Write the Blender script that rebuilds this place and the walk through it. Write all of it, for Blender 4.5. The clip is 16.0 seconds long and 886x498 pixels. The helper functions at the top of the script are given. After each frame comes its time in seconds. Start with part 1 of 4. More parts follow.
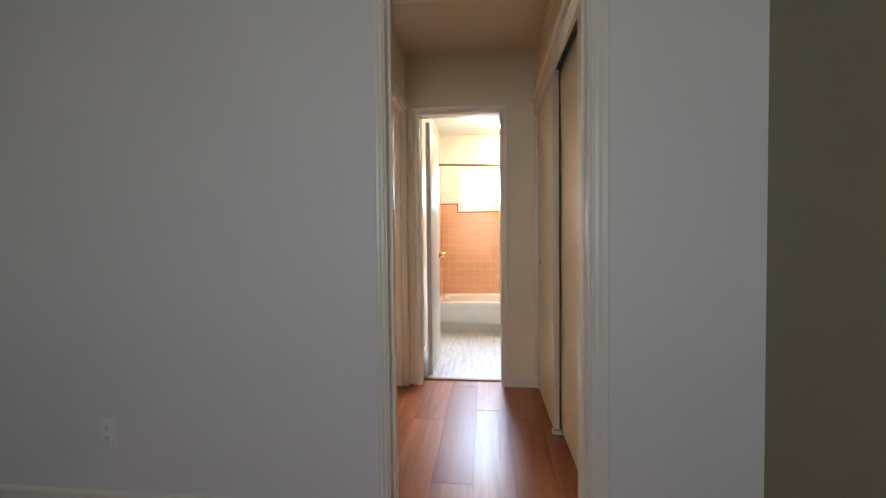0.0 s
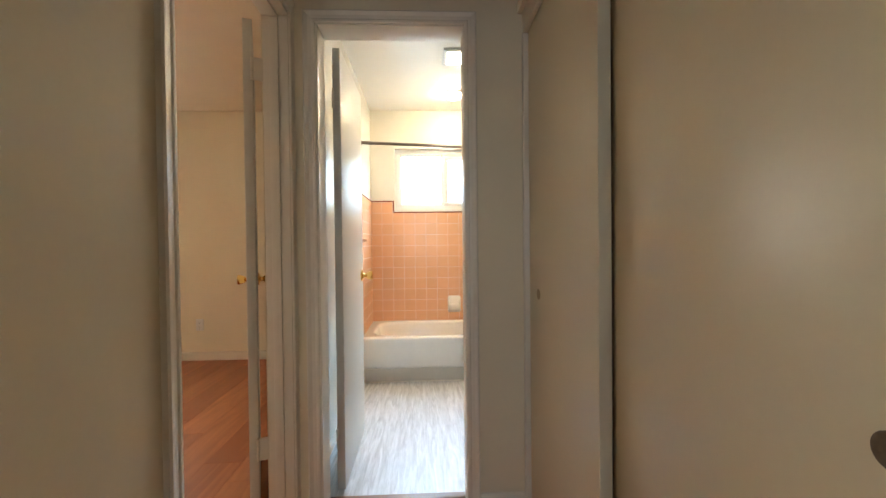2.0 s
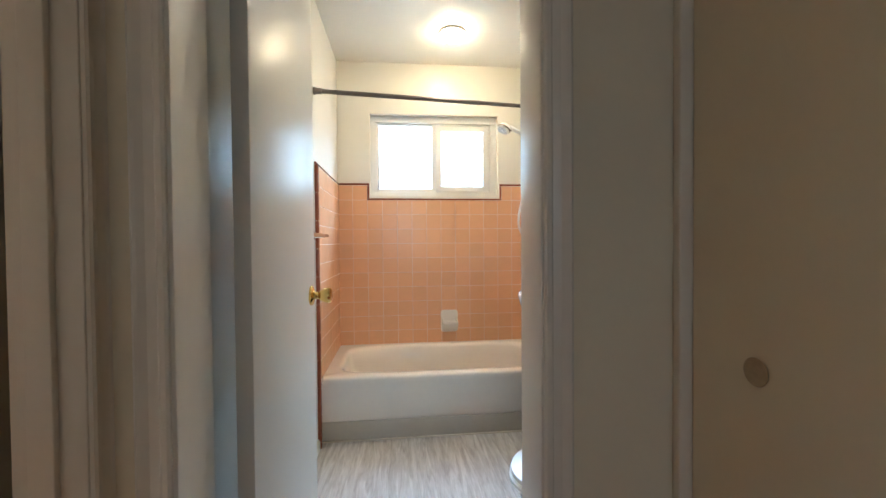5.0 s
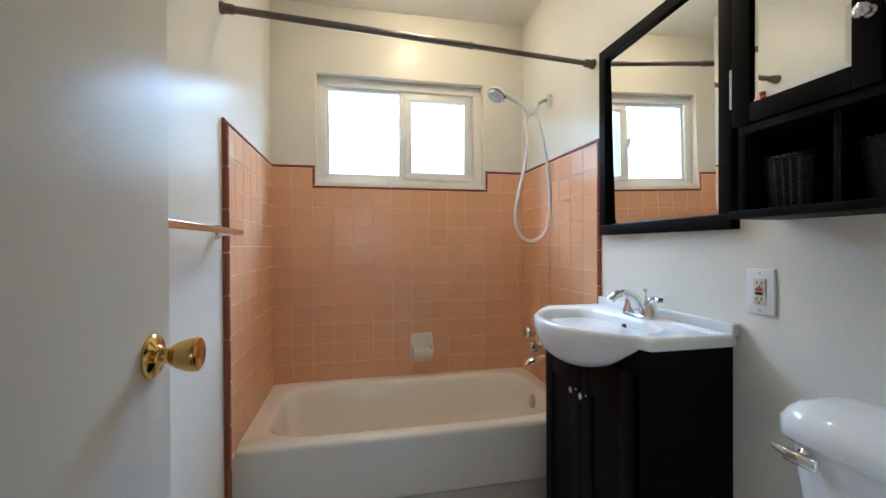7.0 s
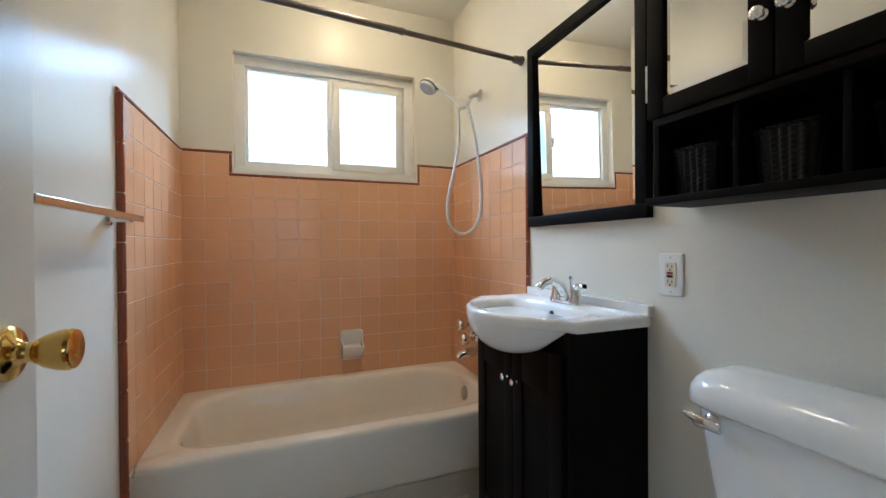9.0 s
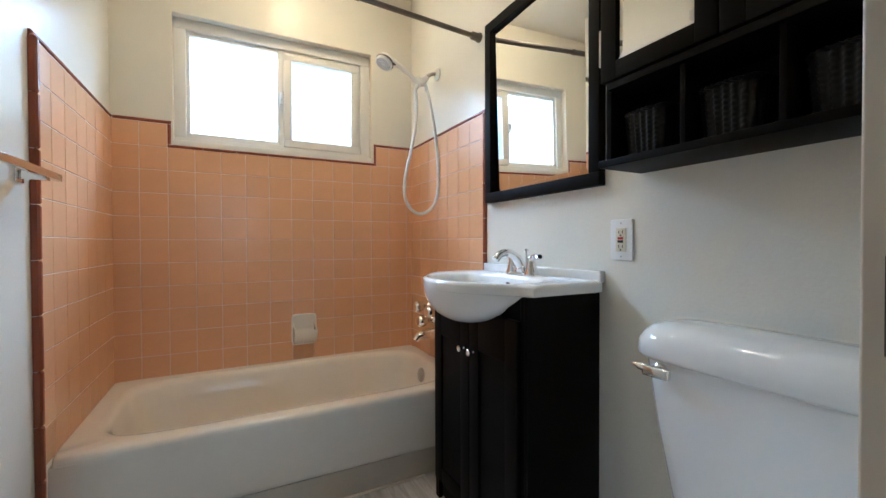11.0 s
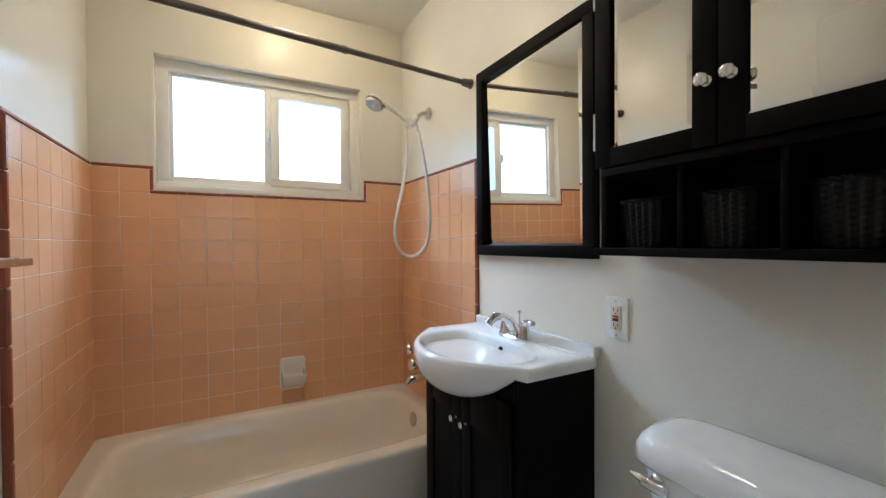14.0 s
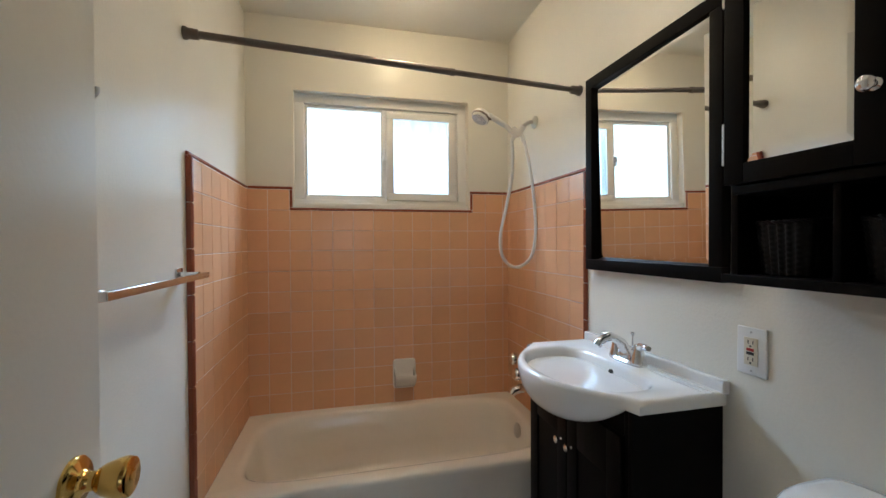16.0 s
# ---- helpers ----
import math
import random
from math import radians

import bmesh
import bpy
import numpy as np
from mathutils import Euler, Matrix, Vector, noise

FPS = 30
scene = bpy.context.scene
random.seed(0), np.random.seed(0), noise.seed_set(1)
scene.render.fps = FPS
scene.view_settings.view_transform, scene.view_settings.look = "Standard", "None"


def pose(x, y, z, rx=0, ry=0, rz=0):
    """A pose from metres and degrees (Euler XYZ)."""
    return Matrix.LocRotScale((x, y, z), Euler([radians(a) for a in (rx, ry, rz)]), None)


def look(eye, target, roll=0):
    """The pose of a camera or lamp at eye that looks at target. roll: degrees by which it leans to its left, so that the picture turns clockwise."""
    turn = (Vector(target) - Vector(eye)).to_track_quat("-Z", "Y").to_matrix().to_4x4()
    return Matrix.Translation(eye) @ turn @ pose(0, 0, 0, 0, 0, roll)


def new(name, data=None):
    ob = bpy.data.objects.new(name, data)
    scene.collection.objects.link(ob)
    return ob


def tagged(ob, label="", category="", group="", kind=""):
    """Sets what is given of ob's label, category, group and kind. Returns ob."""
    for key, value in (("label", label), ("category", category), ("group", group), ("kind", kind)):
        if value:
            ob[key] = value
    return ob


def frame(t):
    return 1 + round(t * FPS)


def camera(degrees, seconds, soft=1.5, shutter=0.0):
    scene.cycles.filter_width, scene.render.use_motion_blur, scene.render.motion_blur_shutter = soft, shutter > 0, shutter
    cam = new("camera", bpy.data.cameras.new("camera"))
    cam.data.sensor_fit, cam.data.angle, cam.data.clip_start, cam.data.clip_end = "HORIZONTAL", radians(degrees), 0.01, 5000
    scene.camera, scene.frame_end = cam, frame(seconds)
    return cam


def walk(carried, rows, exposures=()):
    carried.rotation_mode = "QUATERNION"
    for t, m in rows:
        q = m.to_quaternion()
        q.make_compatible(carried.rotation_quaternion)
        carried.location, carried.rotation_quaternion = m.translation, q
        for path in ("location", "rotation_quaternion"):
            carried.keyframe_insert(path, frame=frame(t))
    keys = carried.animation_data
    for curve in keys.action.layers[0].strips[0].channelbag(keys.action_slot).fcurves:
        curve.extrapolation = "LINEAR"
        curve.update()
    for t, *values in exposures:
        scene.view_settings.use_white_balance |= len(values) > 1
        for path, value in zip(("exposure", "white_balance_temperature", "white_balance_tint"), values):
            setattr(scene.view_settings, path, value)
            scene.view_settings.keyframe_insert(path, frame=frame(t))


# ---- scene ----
cam = camera(95.3, 16.0)

PATH = [
    (0, (0.584, -5.401, 1.117), (0.377, -3.413, 1.061), -0.6),
    (0.5, (0.533, -4.921, 1.141), (0.394, -2.927, 1.087), -0.5),
    (1, (0.522, -4.531, 1.146), (0.59, -2.533, 1.103), -0.7),
    (1.5, (0.531, -4.229, 1.16), (0.611, -2.231, 1.119), -0.9),
    (2, (0.53, -4.063, 1.14), (0.621, -2.066, 1.112), -0.6),
    (2.5, (0.517, -3.999, 1.124), (0.671, -2.005, 1.109), -0.6),
    (3, (0.518, -3.92, 1.121), (0.774, -1.937, 1.108), -0.6),
    (3.5, (0.57, -3.74, 1.091), (0.848, -1.759, 1.079), -0.6),
    (4, (0.579, -3.578, 1.106), (0.834, -1.594, 1.075), -0.7),
    (4.2, (0.554, -3.49, 1.112), (0.763, -1.501, 1.073), -0.5),
    (6.3, (0.425, -2.467, 1.148), (0.648, -0.479, 1.127), -0.1),
    (6.5, (0.438, -2.423, 1.136), (0.769, -0.451, 1.118), -0.3),
    (7, (0.46, -2.348, 1.118), (0.873, -0.391, 1.105), -0.3),
    (7.5, (0.459, -2.324, 1.112), (0.907, -0.375, 1.102), -0.3),
    (8, (0.448, -2.317, 1.108), (1.013, -0.398, 1.098), -0.3),
    (8.5, (0.456, -2.315, 1.102), (1.115, -0.426, 1.09), -0.4),
    (9, (0.468, -2.314, 1.082), (1.204, -0.454, 1.067), -0.4),
    (9.5, (0.477, -2.313, 1.066), (1.289, -0.485, 1.049), -0.4),
    (12, (0.49, -2.276, 0.962), (1.441, -0.517, 0.934), -0.2),
    (12.5, (0.498, -2.272, 1.013), (1.46, -0.519, 0.987), -0.3),
    (13, (0.498, -2.275, 1.073), (1.46, -0.522, 1.046), -0.3),
    (13.5, (0.501, -2.268, 1.14), (1.464, -0.515, 1.113), -0.4),
    (14, (0.505, -2.262, 1.208), (1.462, -0.506, 1.181), -0.4),
    (14.5, (0.508, -2.255, 1.258), (1.456, -0.494, 1.232), -0.5),
    (15, (0.512, -2.254, 1.302), (1.369, -0.447, 1.276), -0.5),
    (15.5, (0.516, -2.261, 1.301), (1.183, -0.376, 1.274), -0.4),
    (16, (0.503, -2.286, 1.264), (0.972, -0.342, 1.238), -0.3),
]
walk(cam, [(t, look(eye, target, roll)) for t, eye, target, roll in PATH],
     exposures=[(0, 1.74, 6600, 16), (1, 1.5, 6550, 13), (3, 1.48, 6150, 9), (4.2, 1.25, 6000, 9), (6.3, 0.42, 5600, 9.5), (9, 0.15, 5850, 9.5),
                (12, 0.38, 5750, 10), (13.5, 0.26, 5900, 10.5), (14.5, 0.02, 5950, 10.5), (16, -0.18, 6100, 11.5)])

# ---- light ----
W = 1.4625          # bathroom width
H = 2.47            # ceiling height
YD = -2.38          # hall face of the wall between hall and bathroom
YB = -2.24          # bathroom face of that wall
YE = -3.91          # face of the wall with the cased opening, on the side of the first room
YH = -3.79          # hall face of that wall

world = bpy.data.worlds.new("sky")
world.use_nodes = True
wn = world.node_tree
sky = wn.nodes.new("ShaderNodeTexSky")
sky.sky_type, sky.sun_disc = "NISHITA", False
sky.sun_elevation, sky.sun_rotation = radians(50), radians(90)
wn.links.new(sky.outputs[0], wn.nodes["Background"].inputs["Color"])
wn.nodes["Background"].inputs["Strength"].default_value = 0.1
scene.world = world


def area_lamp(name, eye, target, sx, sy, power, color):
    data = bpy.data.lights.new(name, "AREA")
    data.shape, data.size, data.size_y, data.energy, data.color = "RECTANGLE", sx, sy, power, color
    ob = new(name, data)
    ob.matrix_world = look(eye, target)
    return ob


sun_data = bpy.data.lights.new("sun", "SUN")
sun_data.energy, sun_data.angle, sun_data.color = 0.8, radians(12), (1.0, 0.96, 0.9)
sun = new("sun", sun_data)
sun.rotation_euler = (radians(40), 0, radians(90))

area_lamp("sky_over_bathroom_window", (0.72, 1.25, 2.78), (0.72, 0.05, 1.8), 2.8, 0.75, 255, (0.50, 0.73, 1.0))
area_lamp("bedroom_window_daylight", (-3.05, 0.20, 1.62), (-3.05, -1, 1.5), 1.0, 0.9, 52, (1.0, 0.93, 0.80))
# this one lights the first room through an unseen window added in its back wall
area_lamp("first_room_added_daylight", (0.55, -6.98, 1.5), (0.5, -4, 1.4), 0.85, 1.2, 5.4, (0.74, 0.87, 1.0))
CEILING_GLOBE, CEILING_SQUARE = 72.0, 24.0   # glow of the two bathroom lamps


# ---- materials ----
def material(name, color, rough=0.5, metal=0.0, vary=0.06, scale=6.0, fine=120.0, bump=0.02, coat=0.0,
             stretch=(1, 1, 1), rnd=0.0, spec=0.5):
    m = bpy.data.materials.new(name)
    m.use_nodes = True
    nt = m.node_tree
    b = nt.nodes["Principled BSDF"]
    b.inputs["Roughness"].default_value = rough
    b.inputs["Metallic"].default_value = metal
    b.inputs["Coat Weight"].default_value = coat
    b.inputs["Specular IOR Level"].default_value = spec
    co = nt.nodes.new("ShaderNodeTexCoord")
    mp = nt.nodes.new("ShaderNodeMapping")
    mp.inputs["Scale"].default_value = stretch
    nt.links.new(co.outputs["Object"], mp.inputs["Vector"])
    big, small = nt.nodes.new("ShaderNodeTexNoise"), nt.nodes.new("ShaderNodeTexNoise")
    for n, s in ((big, scale), (small, fine)):
        n.inputs["Scale"].default_value, n.inputs["Detail"].default_value = s, 4
        nt.links.new(mp.outputs[0], n.inputs["Vector"])
    add = nt.nodes.new("ShaderNodeMath")
    add.operation = "MULTIPLY_ADD"
    nt.links.new(small.outputs["Fac"], add.inputs[0])
    add.inputs[1].default_value = 0.4
    nt.links.new(big.outputs["Fac"], add.inputs[2])
    last = add
    if rnd:
        info = nt.nodes.new("ShaderNodeObjectInfo")
        r = nt.nodes.new("ShaderNodeMath")
        r.operation = "MULTIPLY_ADD"
        nt.links.new(info.outputs["Random"], r.inputs[0])
        r.inputs[1].default_value = rnd
        nt.links.new(add.outputs[0], r.inputs[2])
        last = r
    ramp = nt.nodes.new("ShaderNodeMapRange")
    nt.links.new(last.outputs[0], ramp.inputs["Value"])
    ramp.inputs["From Min"].default_value, ramp.inputs["From Max"].default_value = 0.35, 1.05 + rnd
    ramp.inputs["To Min"].default_value, ramp.inputs["To Max"].default_value = 1 - vary, 1 + vary
    mul = nt.nodes.new("ShaderNodeVectorMath")
    mul.operation = "SCALE"
    mul.inputs[0].default_value = color
    nt.links.new(ramp.outputs[0], mul.inputs["Scale"])
    nt.links.new(mul.outputs[0], b.inputs["Base Color"])
    if bump:
        bp = nt.nodes.new("ShaderNodeBump")
        bp.inputs["Strength"].default_value, bp.inputs["Distance"].default_value = bump, 0.01
        nt.links.new(add.outputs[0], bp.inputs["Height"])
        nt.links.new(bp.outputs[0], b.inputs["Normal"])
    return m


def wood(name, dark, light, rough, width, rnd, coat=0.0, fine_grain=0.4):
    """Planks that run along y, with grain drawn along them and a tone of their own."""
    m = bpy.data.materials.new(name)
    m.use_nodes = True
    nt = m.node_tree
    b = nt.nodes["Principled BSDF"]
    b.inputs["Coat Weight"].default_value = coat
    co, info = nt.nodes.new("ShaderNodeTexCoord"), nt.nodes.new("ShaderNodeObjectInfo")
    off = nt.nodes.new("ShaderNodeVectorMath")
    off.operation = "MULTIPLY_ADD"
    nt.links.new(info.outputs["Random"], off.inputs[0])
    off.inputs[1].default_value = (37, 91, 13)
    nt.links.new(co.outputs["Object"], off.inputs[2])
    mp = nt.nodes.new("ShaderNodeMapping")
    mp.inputs["Scale"].default_value = (1 / width, 0.09 / width, 1 / width)
    nt.links.new(off.outputs[0], mp.inputs["Vector"])
    grain, fine = nt.nodes.new("ShaderNodeTexNoise"), nt.nodes.new("ShaderNodeTexNoise")
    grain.inputs["Scale"].default_value, grain.inputs["Detail"].default_value = 2.2, 6
    grain.inputs["Distortion"].default_value = 1.4
    fine.inputs["Scale"].default_value, fine.inputs["Detail"].default_value = 14, 5
    for n in (grain, fine):
        nt.links.new(mp.outputs[0], n.inputs["Vector"])
    mixed = nt.nodes.new("ShaderNodeMath")
    mixed.operation = "MULTIPLY_ADD"
    nt.links.new(fine.outputs["Fac"], mixed.inputs[0])
    mixed.inputs[1].default_value = fine_grain
    nt.links.new(grain.outputs["Fac"], mixed.inputs[2])
    tone = nt.nodes.new("ShaderNodeMath")
    tone.operation = "MULTIPLY_ADD"
    nt.links.new(info.outputs["Random"], tone.inputs[0])
    tone.inputs[1].default_value = rnd
    nt.links.new(mixed.outputs[0], tone.inputs[2])
    ramp = nt.nodes.new("ShaderNodeValToRGB")
    ramp.color_ramp.elements[0].position, ramp.color_ramp.elements[0].color = 0.5, (*dark, 1)
    ramp.color_ramp.elements[1].position, ramp.color_ramp.elements[1].color = min(1.0, 1.0 + rnd * 0.5), (*light, 1)
    sc = nt.nodes.new("ShaderNodeMath")
    sc.operation = "MULTIPLY"
    nt.links.new(tone.outputs[0], sc.inputs[0])
    sc.inputs[1].default_value = 1 / (1 + rnd * 0.6)
    nt.links.new(sc.outputs[0], ramp.inputs["Fac"])
    nt.links.new(ramp.outputs["Color"], b.inputs["Base Color"])
    rg = nt.nodes.new("ShaderNodeMapRange")
    nt.links.new(fine.outputs["Fac"], rg.inputs["Value"])
    rg.inputs["To Min"].default_value, rg.inputs["To Max"].default_value = rough - 0.05, rough + 0.07
    nt.links.new(rg.outputs[0], b.inputs["Roughness"])
    bp = nt.nodes.new("ShaderNodeBump")
    bp.inputs["Strength"].default_value, bp.inputs["Distance"].default_value = 0.05, 0.004
    nt.links.new(mixed.outputs[0], bp.inputs["Height"])
    nt.links.new(bp.outputs[0], b.inputs["Normal"])
    return m


def glowing(name, color, strength):
    m = bpy.data.materials.new(name)
    m.use_nodes = True
    b = m.node_tree.nodes["Principled BSDF"]
    b.inputs["Base Color"].default_value = (0.9, 0.9, 0.88, 1)
    b.inputs["Emission Color"].default_value = (*color, 1)
    b.inputs["Emission Strength"].default_value = strength
    return m


def pane_material(name="window_glass", streaks=None):
    m = bpy.data.materials.new(name)
    m.use_nodes = True
    nt = m.node_tree
    nt.nodes.remove(nt.nodes["Principled BSDF"])
    clear, gloss, mix = (nt.nodes.new(n) for n in ("ShaderNodeBsdfTransparent", "ShaderNodeBsdfGlossy", "ShaderNodeMixShader"))
    clear.inputs[0].default_value = (0.93, 0.97, 0.98, 1)
    gloss.inputs["Roughness"].default_value = 0.08
    if streaks:
        co, mp, noise, ramp = (nt.nodes.new(n) for n in ("ShaderNodeTexCoord", "ShaderNodeMapping", "ShaderNodeTexNoise", "ShaderNodeValToRGB"))
        mp.inputs["Scale"].default_value = (30, 30, 5)
        noise.inputs["Scale"].default_value, noise.inputs["Detail"].default_value = 1.0, 5
        for e, p, c in zip(ramp.color_ramp.elements, (0.35, 0.75), streaks):
            e.position, e.color = p, (*c, 1)
        nt.links.new(co.outputs["Object"], mp.inputs["Vector"])
        nt.links.new(mp.outputs[0], noise.inputs["Vector"])
        nt.links.new(noise.outputs["Fac"], ramp.inputs["Fac"])
        nt.links.new(ramp.outputs["Color"], clear.inputs[0])
    mix.inputs[0].default_value = 0.05
    nt.links.new(clear.outputs[0], mix.inputs[1])
    nt.links.new(gloss.outputs[0], mix.inputs[2])
    nt.links.new(mix.outputs[0], nt.nodes["Material Output"].inputs["Surface"])
    return m


CREAM = material("cream_gloss_wall_paint", (0.80, 0.765, 0.675), 0.27, vary=0.045, scale=2.5, fine=130, bump=0.15, spec=0.25)
HALLW = material("cream_eggshell_wall_paint", (0.80, 0.71, 0.53), 0.55, vary=0.035, scale=2.0, fine=70, bump=0.12)
ROOMW = material("off_white_wall_paint", (0.74, 0.73, 0.68), 0.6, vary=0.03, scale=2.0, fine=70, bump=0.12)
CEILP = material("ceiling_paint", (0.80, 0.77, 0.68), 0.42, vary=0.03, scale=2.0, fine=40, bump=0.12)
# darker and more olive than ROOMW, for the first room's right wall
OLIVE = material("dark_olive_beige_wall", (0.32, 0.285, 0.185), 0.6, vary=0.04, scale=2.0, fine=70, bump=0.12)
TRIM = material("white_gloss_trim_paint", (0.79, 0.73, 0.62), 0.34, vary=0.03, scale=5, fine=60, bump=0.06)
DOORP = material("white_gloss_door_paint", (0.68, 0.65, 0.58), 0.32, vary=0.03, scale=3, fine=110, bump=0.1, spec=0.15)
CLOSETP = material("cream_satin_door_paint", (0.80, 0.72, 0.54), 0.36, vary=0.03, scale=2, fine=60, bump=0.05)
PINK = material("pink_glazed_tile", (0.80, 0.45, 0.255), 0.20, vary=0.07, scale=9, fine=60, bump=0.02, rnd=0.5)
RUST = material("rust_glazed_trim_tile", (0.28, 0.072, 0.034), 0.2, vary=0.15, scale=14, fine=90, bump=0.03, rnd=0.4)
GROUT = material("pale_grout", (0.82, 0.74, 0.66), 0.85, vary=0.12, scale=12, fine=200, bump=0.1)
ENAMEL = material("white_bath_enamel", (0.86, 0.81, 0.73), 0.12, vary=0.04, scale=4, fine=40, bump=0.0, coat=0.3)
BAND = material("beige_bath_kick_band", (0.56, 0.51, 0.43), 0.45, vary=0.06, scale=8, fine=70, bump=0.04)
CAULK = material("off_white_caulk", (0.70, 0.64, 0.54), 0.6, vary=0.15, scale=25, fine=120, bump=0.15)
PORCELAIN = material("white_porcelain", (0.85, 0.85, 0.84), 0.07, vary=0.012, scale=4, fine=40, bump=0.0, coat=0.4)
CERAMIC = material("white_ceramic", (0.82, 0.79, 0.74), 0.14, vary=0.03, scale=9, fine=60, bump=0.0)
ESPRESSO = material("espresso_stained_wood", (0.0035, 0.0027, 0.0025), 0.5, vary=0.3, scale=7, fine=60, bump=0.04, stretch=(6, 6, 0.6), spec=0.07)
WICKER = material("black_woven_wicker", (0.004, 0.0038, 0.0045), 0.42, vary=0.3, scale=40, fine=200, bump=0.1, spec=0.22)
CHROME = material("polished_chrome", (0.80, 0.80, 0.80), 0.07, 1.0, vary=0.02, bump=0.0)
BRUSHED = material("satin_steel", (0.55, 0.53, 0.50), 0.28, 1.0, vary=0.06, scale=12, bump=0.02)
RODMETAL = material("tarnished_bronze_grey_metal", (0.20, 0.17, 0.145), 0.34, 0.85, vary=0.15, scale=15, bump=0.02)
BRASS = material("polished_brass", (0.83, 0.55, 0.17), 0.12, 1.0, vary=0.08, scale=20, bump=0.01)
WHITEPL = material("white_plastic", (0.80, 0.79, 0.76), 0.3, vary=0.02, scale=10, bump=0.0)
ALMOND = material("almond_plastic", (0.70, 0.64, 0.50), 0.35, vary=0.02, scale=10, bump=0.0)
VINYLF = material("white_vinyl_window_frame", (0.82, 0.80, 0.75), 0.32, vary=0.03, scale=8, fine=80, bump=0.02)
DARK = material("black_plastic", (0.012, 0.012, 0.012), 0.4, vary=0.1, bump=0.0)
REDPL = material("red_plastic", (0.45, 0.03, 0.02), 0.4, vary=0.05, bump=0.0)
GREYPL = material("grey_rubber_nozzles", (0.25, 0.26, 0.28), 0.5, vary=0.1, scale=60, bump=0.05)
HEATERP = material("ivory_enamelled_steel", (0.70, 0.65, 0.53), 0.35, vary=0.05, scale=6, bump=0.02)
FINS = material("aluminium_fins", (0.13, 0.11, 0.09), 0.5, 0.6, vary=0.2, scale=30, bump=0.05)
TANPULL = material("worn_tan_metal", (0.48, 0.38, 0.24), 0.5, 0.2, vary=0.15, scale=60, bump=0.05)
DULL = material("dull_dirty_brass", (0.12, 0.085, 0.05), 0.55, 0.3, vary=0.3, scale=60, bump=0.05)
HALLC = material("hall_ceiling_paint", (0.74, 0.62, 0.47), 0.6, vary=0.03, scale=2.0, fine=40, bump=0.12)
MIRROR = material("silvered_mirror", (0.90, 0.91, 0.90), 0.015, 1.0, vary=0.0, bump=0.0)
PANE = pane_material()
SCREENED = pane_material("dusty_screened_glass", ((0.74, 0.81, 0.84), (0.82, 0.89, 0.92)))
LAMINATE = wood("cherry_laminate", (0.31, 0.088, 0.026), (0.56, 0.215, 0.078), 0.32, 0.16, 0.45, fine_grain=0.14)
SUBFLOOR = material("dark_joint", (0.05, 0.02, 0.01), 0.8)
VINYL = wood("grey_streaked_vinyl", (0.44, 0.40, 0.37), (0.78, 0.75, 0.72), 0.40, 0.06, 0.0)
THRESH = material("brown_wood_threshold", (0.26, 0.13, 0.06), 0.4, vary=0.2, scale=10, fine=60, stretch=(1, 6, 6))
GLOBE = glowing("lit_opal_globe", (1.0, 0.78, 0.47), CEILING_GLOBE)
SQUARE = glowing("lit_opal_square", (1.0, 0.87, 0.66), CEILING_SQUARE)
SLAT = material("pale_blind_slat", (0.70, 0.72, 0.75), 0.4, vary=0.03, bump=0.0)
OUTDOOR = glowing("bright_overcast_distance", (0.82, 0.93, 1.0), 1.3)


# ---- mesh helpers ----
def finish(name, bm, mat, parent=None, smooth=False, angle=40):
    bmesh.ops.recalc_face_normals(bm, faces=bm.faces)
    me = bpy.data.meshes.new(name)
    if smooth:
        for f in bm.faces:
            f.smooth = True
        for e in bm.edges:
            if len(e.link_faces) == 2 and e.calc_face_angle(0) > radians(angle):
                e.smooth = False
    bm.to_mesh(me)
    bm.free()
    me.materials.append(mat)
    ob = new(name, me)
    if parent is not None:
        attach(ob, parent)
    return ob


def attach(ob, parent):
    ob.parent = parent
    base = parent.matrix_basis.copy()
    up = parent.parent
    while up is not None:
        base = up.matrix_basis @ parent.matrix_parent_inverse @ base
        parent, up = up, up.parent
    ob.matrix_parent_inverse = base.inverted()


def thing(name, base, label, category, group=""):
    ob = new(name)
    ob.empty_display_size = 0.05
    ob.matrix_basis = Matrix.Translation(base)
    return tagged(ob, label, category, group)


def add_box(bm, x0, x1, y0, y1, z0, z1, bevel=0.0, segments=2):
    m = Matrix.LocRotScale(((x0 + x1) / 2, (y0 + y1) / 2, (z0 + z1) / 2), None, (abs(x1 - x0), abs(y1 - y0), abs(z1 - z0)))
    vs = bmesh.ops.create_cube(bm, size=1, matrix=m)["verts"]
    if bevel:
        es = list({e for v in vs for e in v.link_edges})
        bmesh.ops.bevel(bm, geom=es, offset=bevel, segments=segments, profile=0.6, affect="EDGES")


def box(name, x0, x1, y0, y1, z0, z1, mat, parent=None, bevel=0.0, segments=2):
    bm = bmesh.new()
    add_box(bm, x0, x1, y0, y1, z0, z1, bevel, segments)
    return finish(name, bm, mat, parent, bool(bevel), 60)


def boxes(name, rows, mat, parent=None, bevel=0.0):
    bm = bmesh.new()
    for r in rows:
        add_box(bm, *r, bevel)
    return finish(name, bm, mat, parent, bool(bevel), 60)


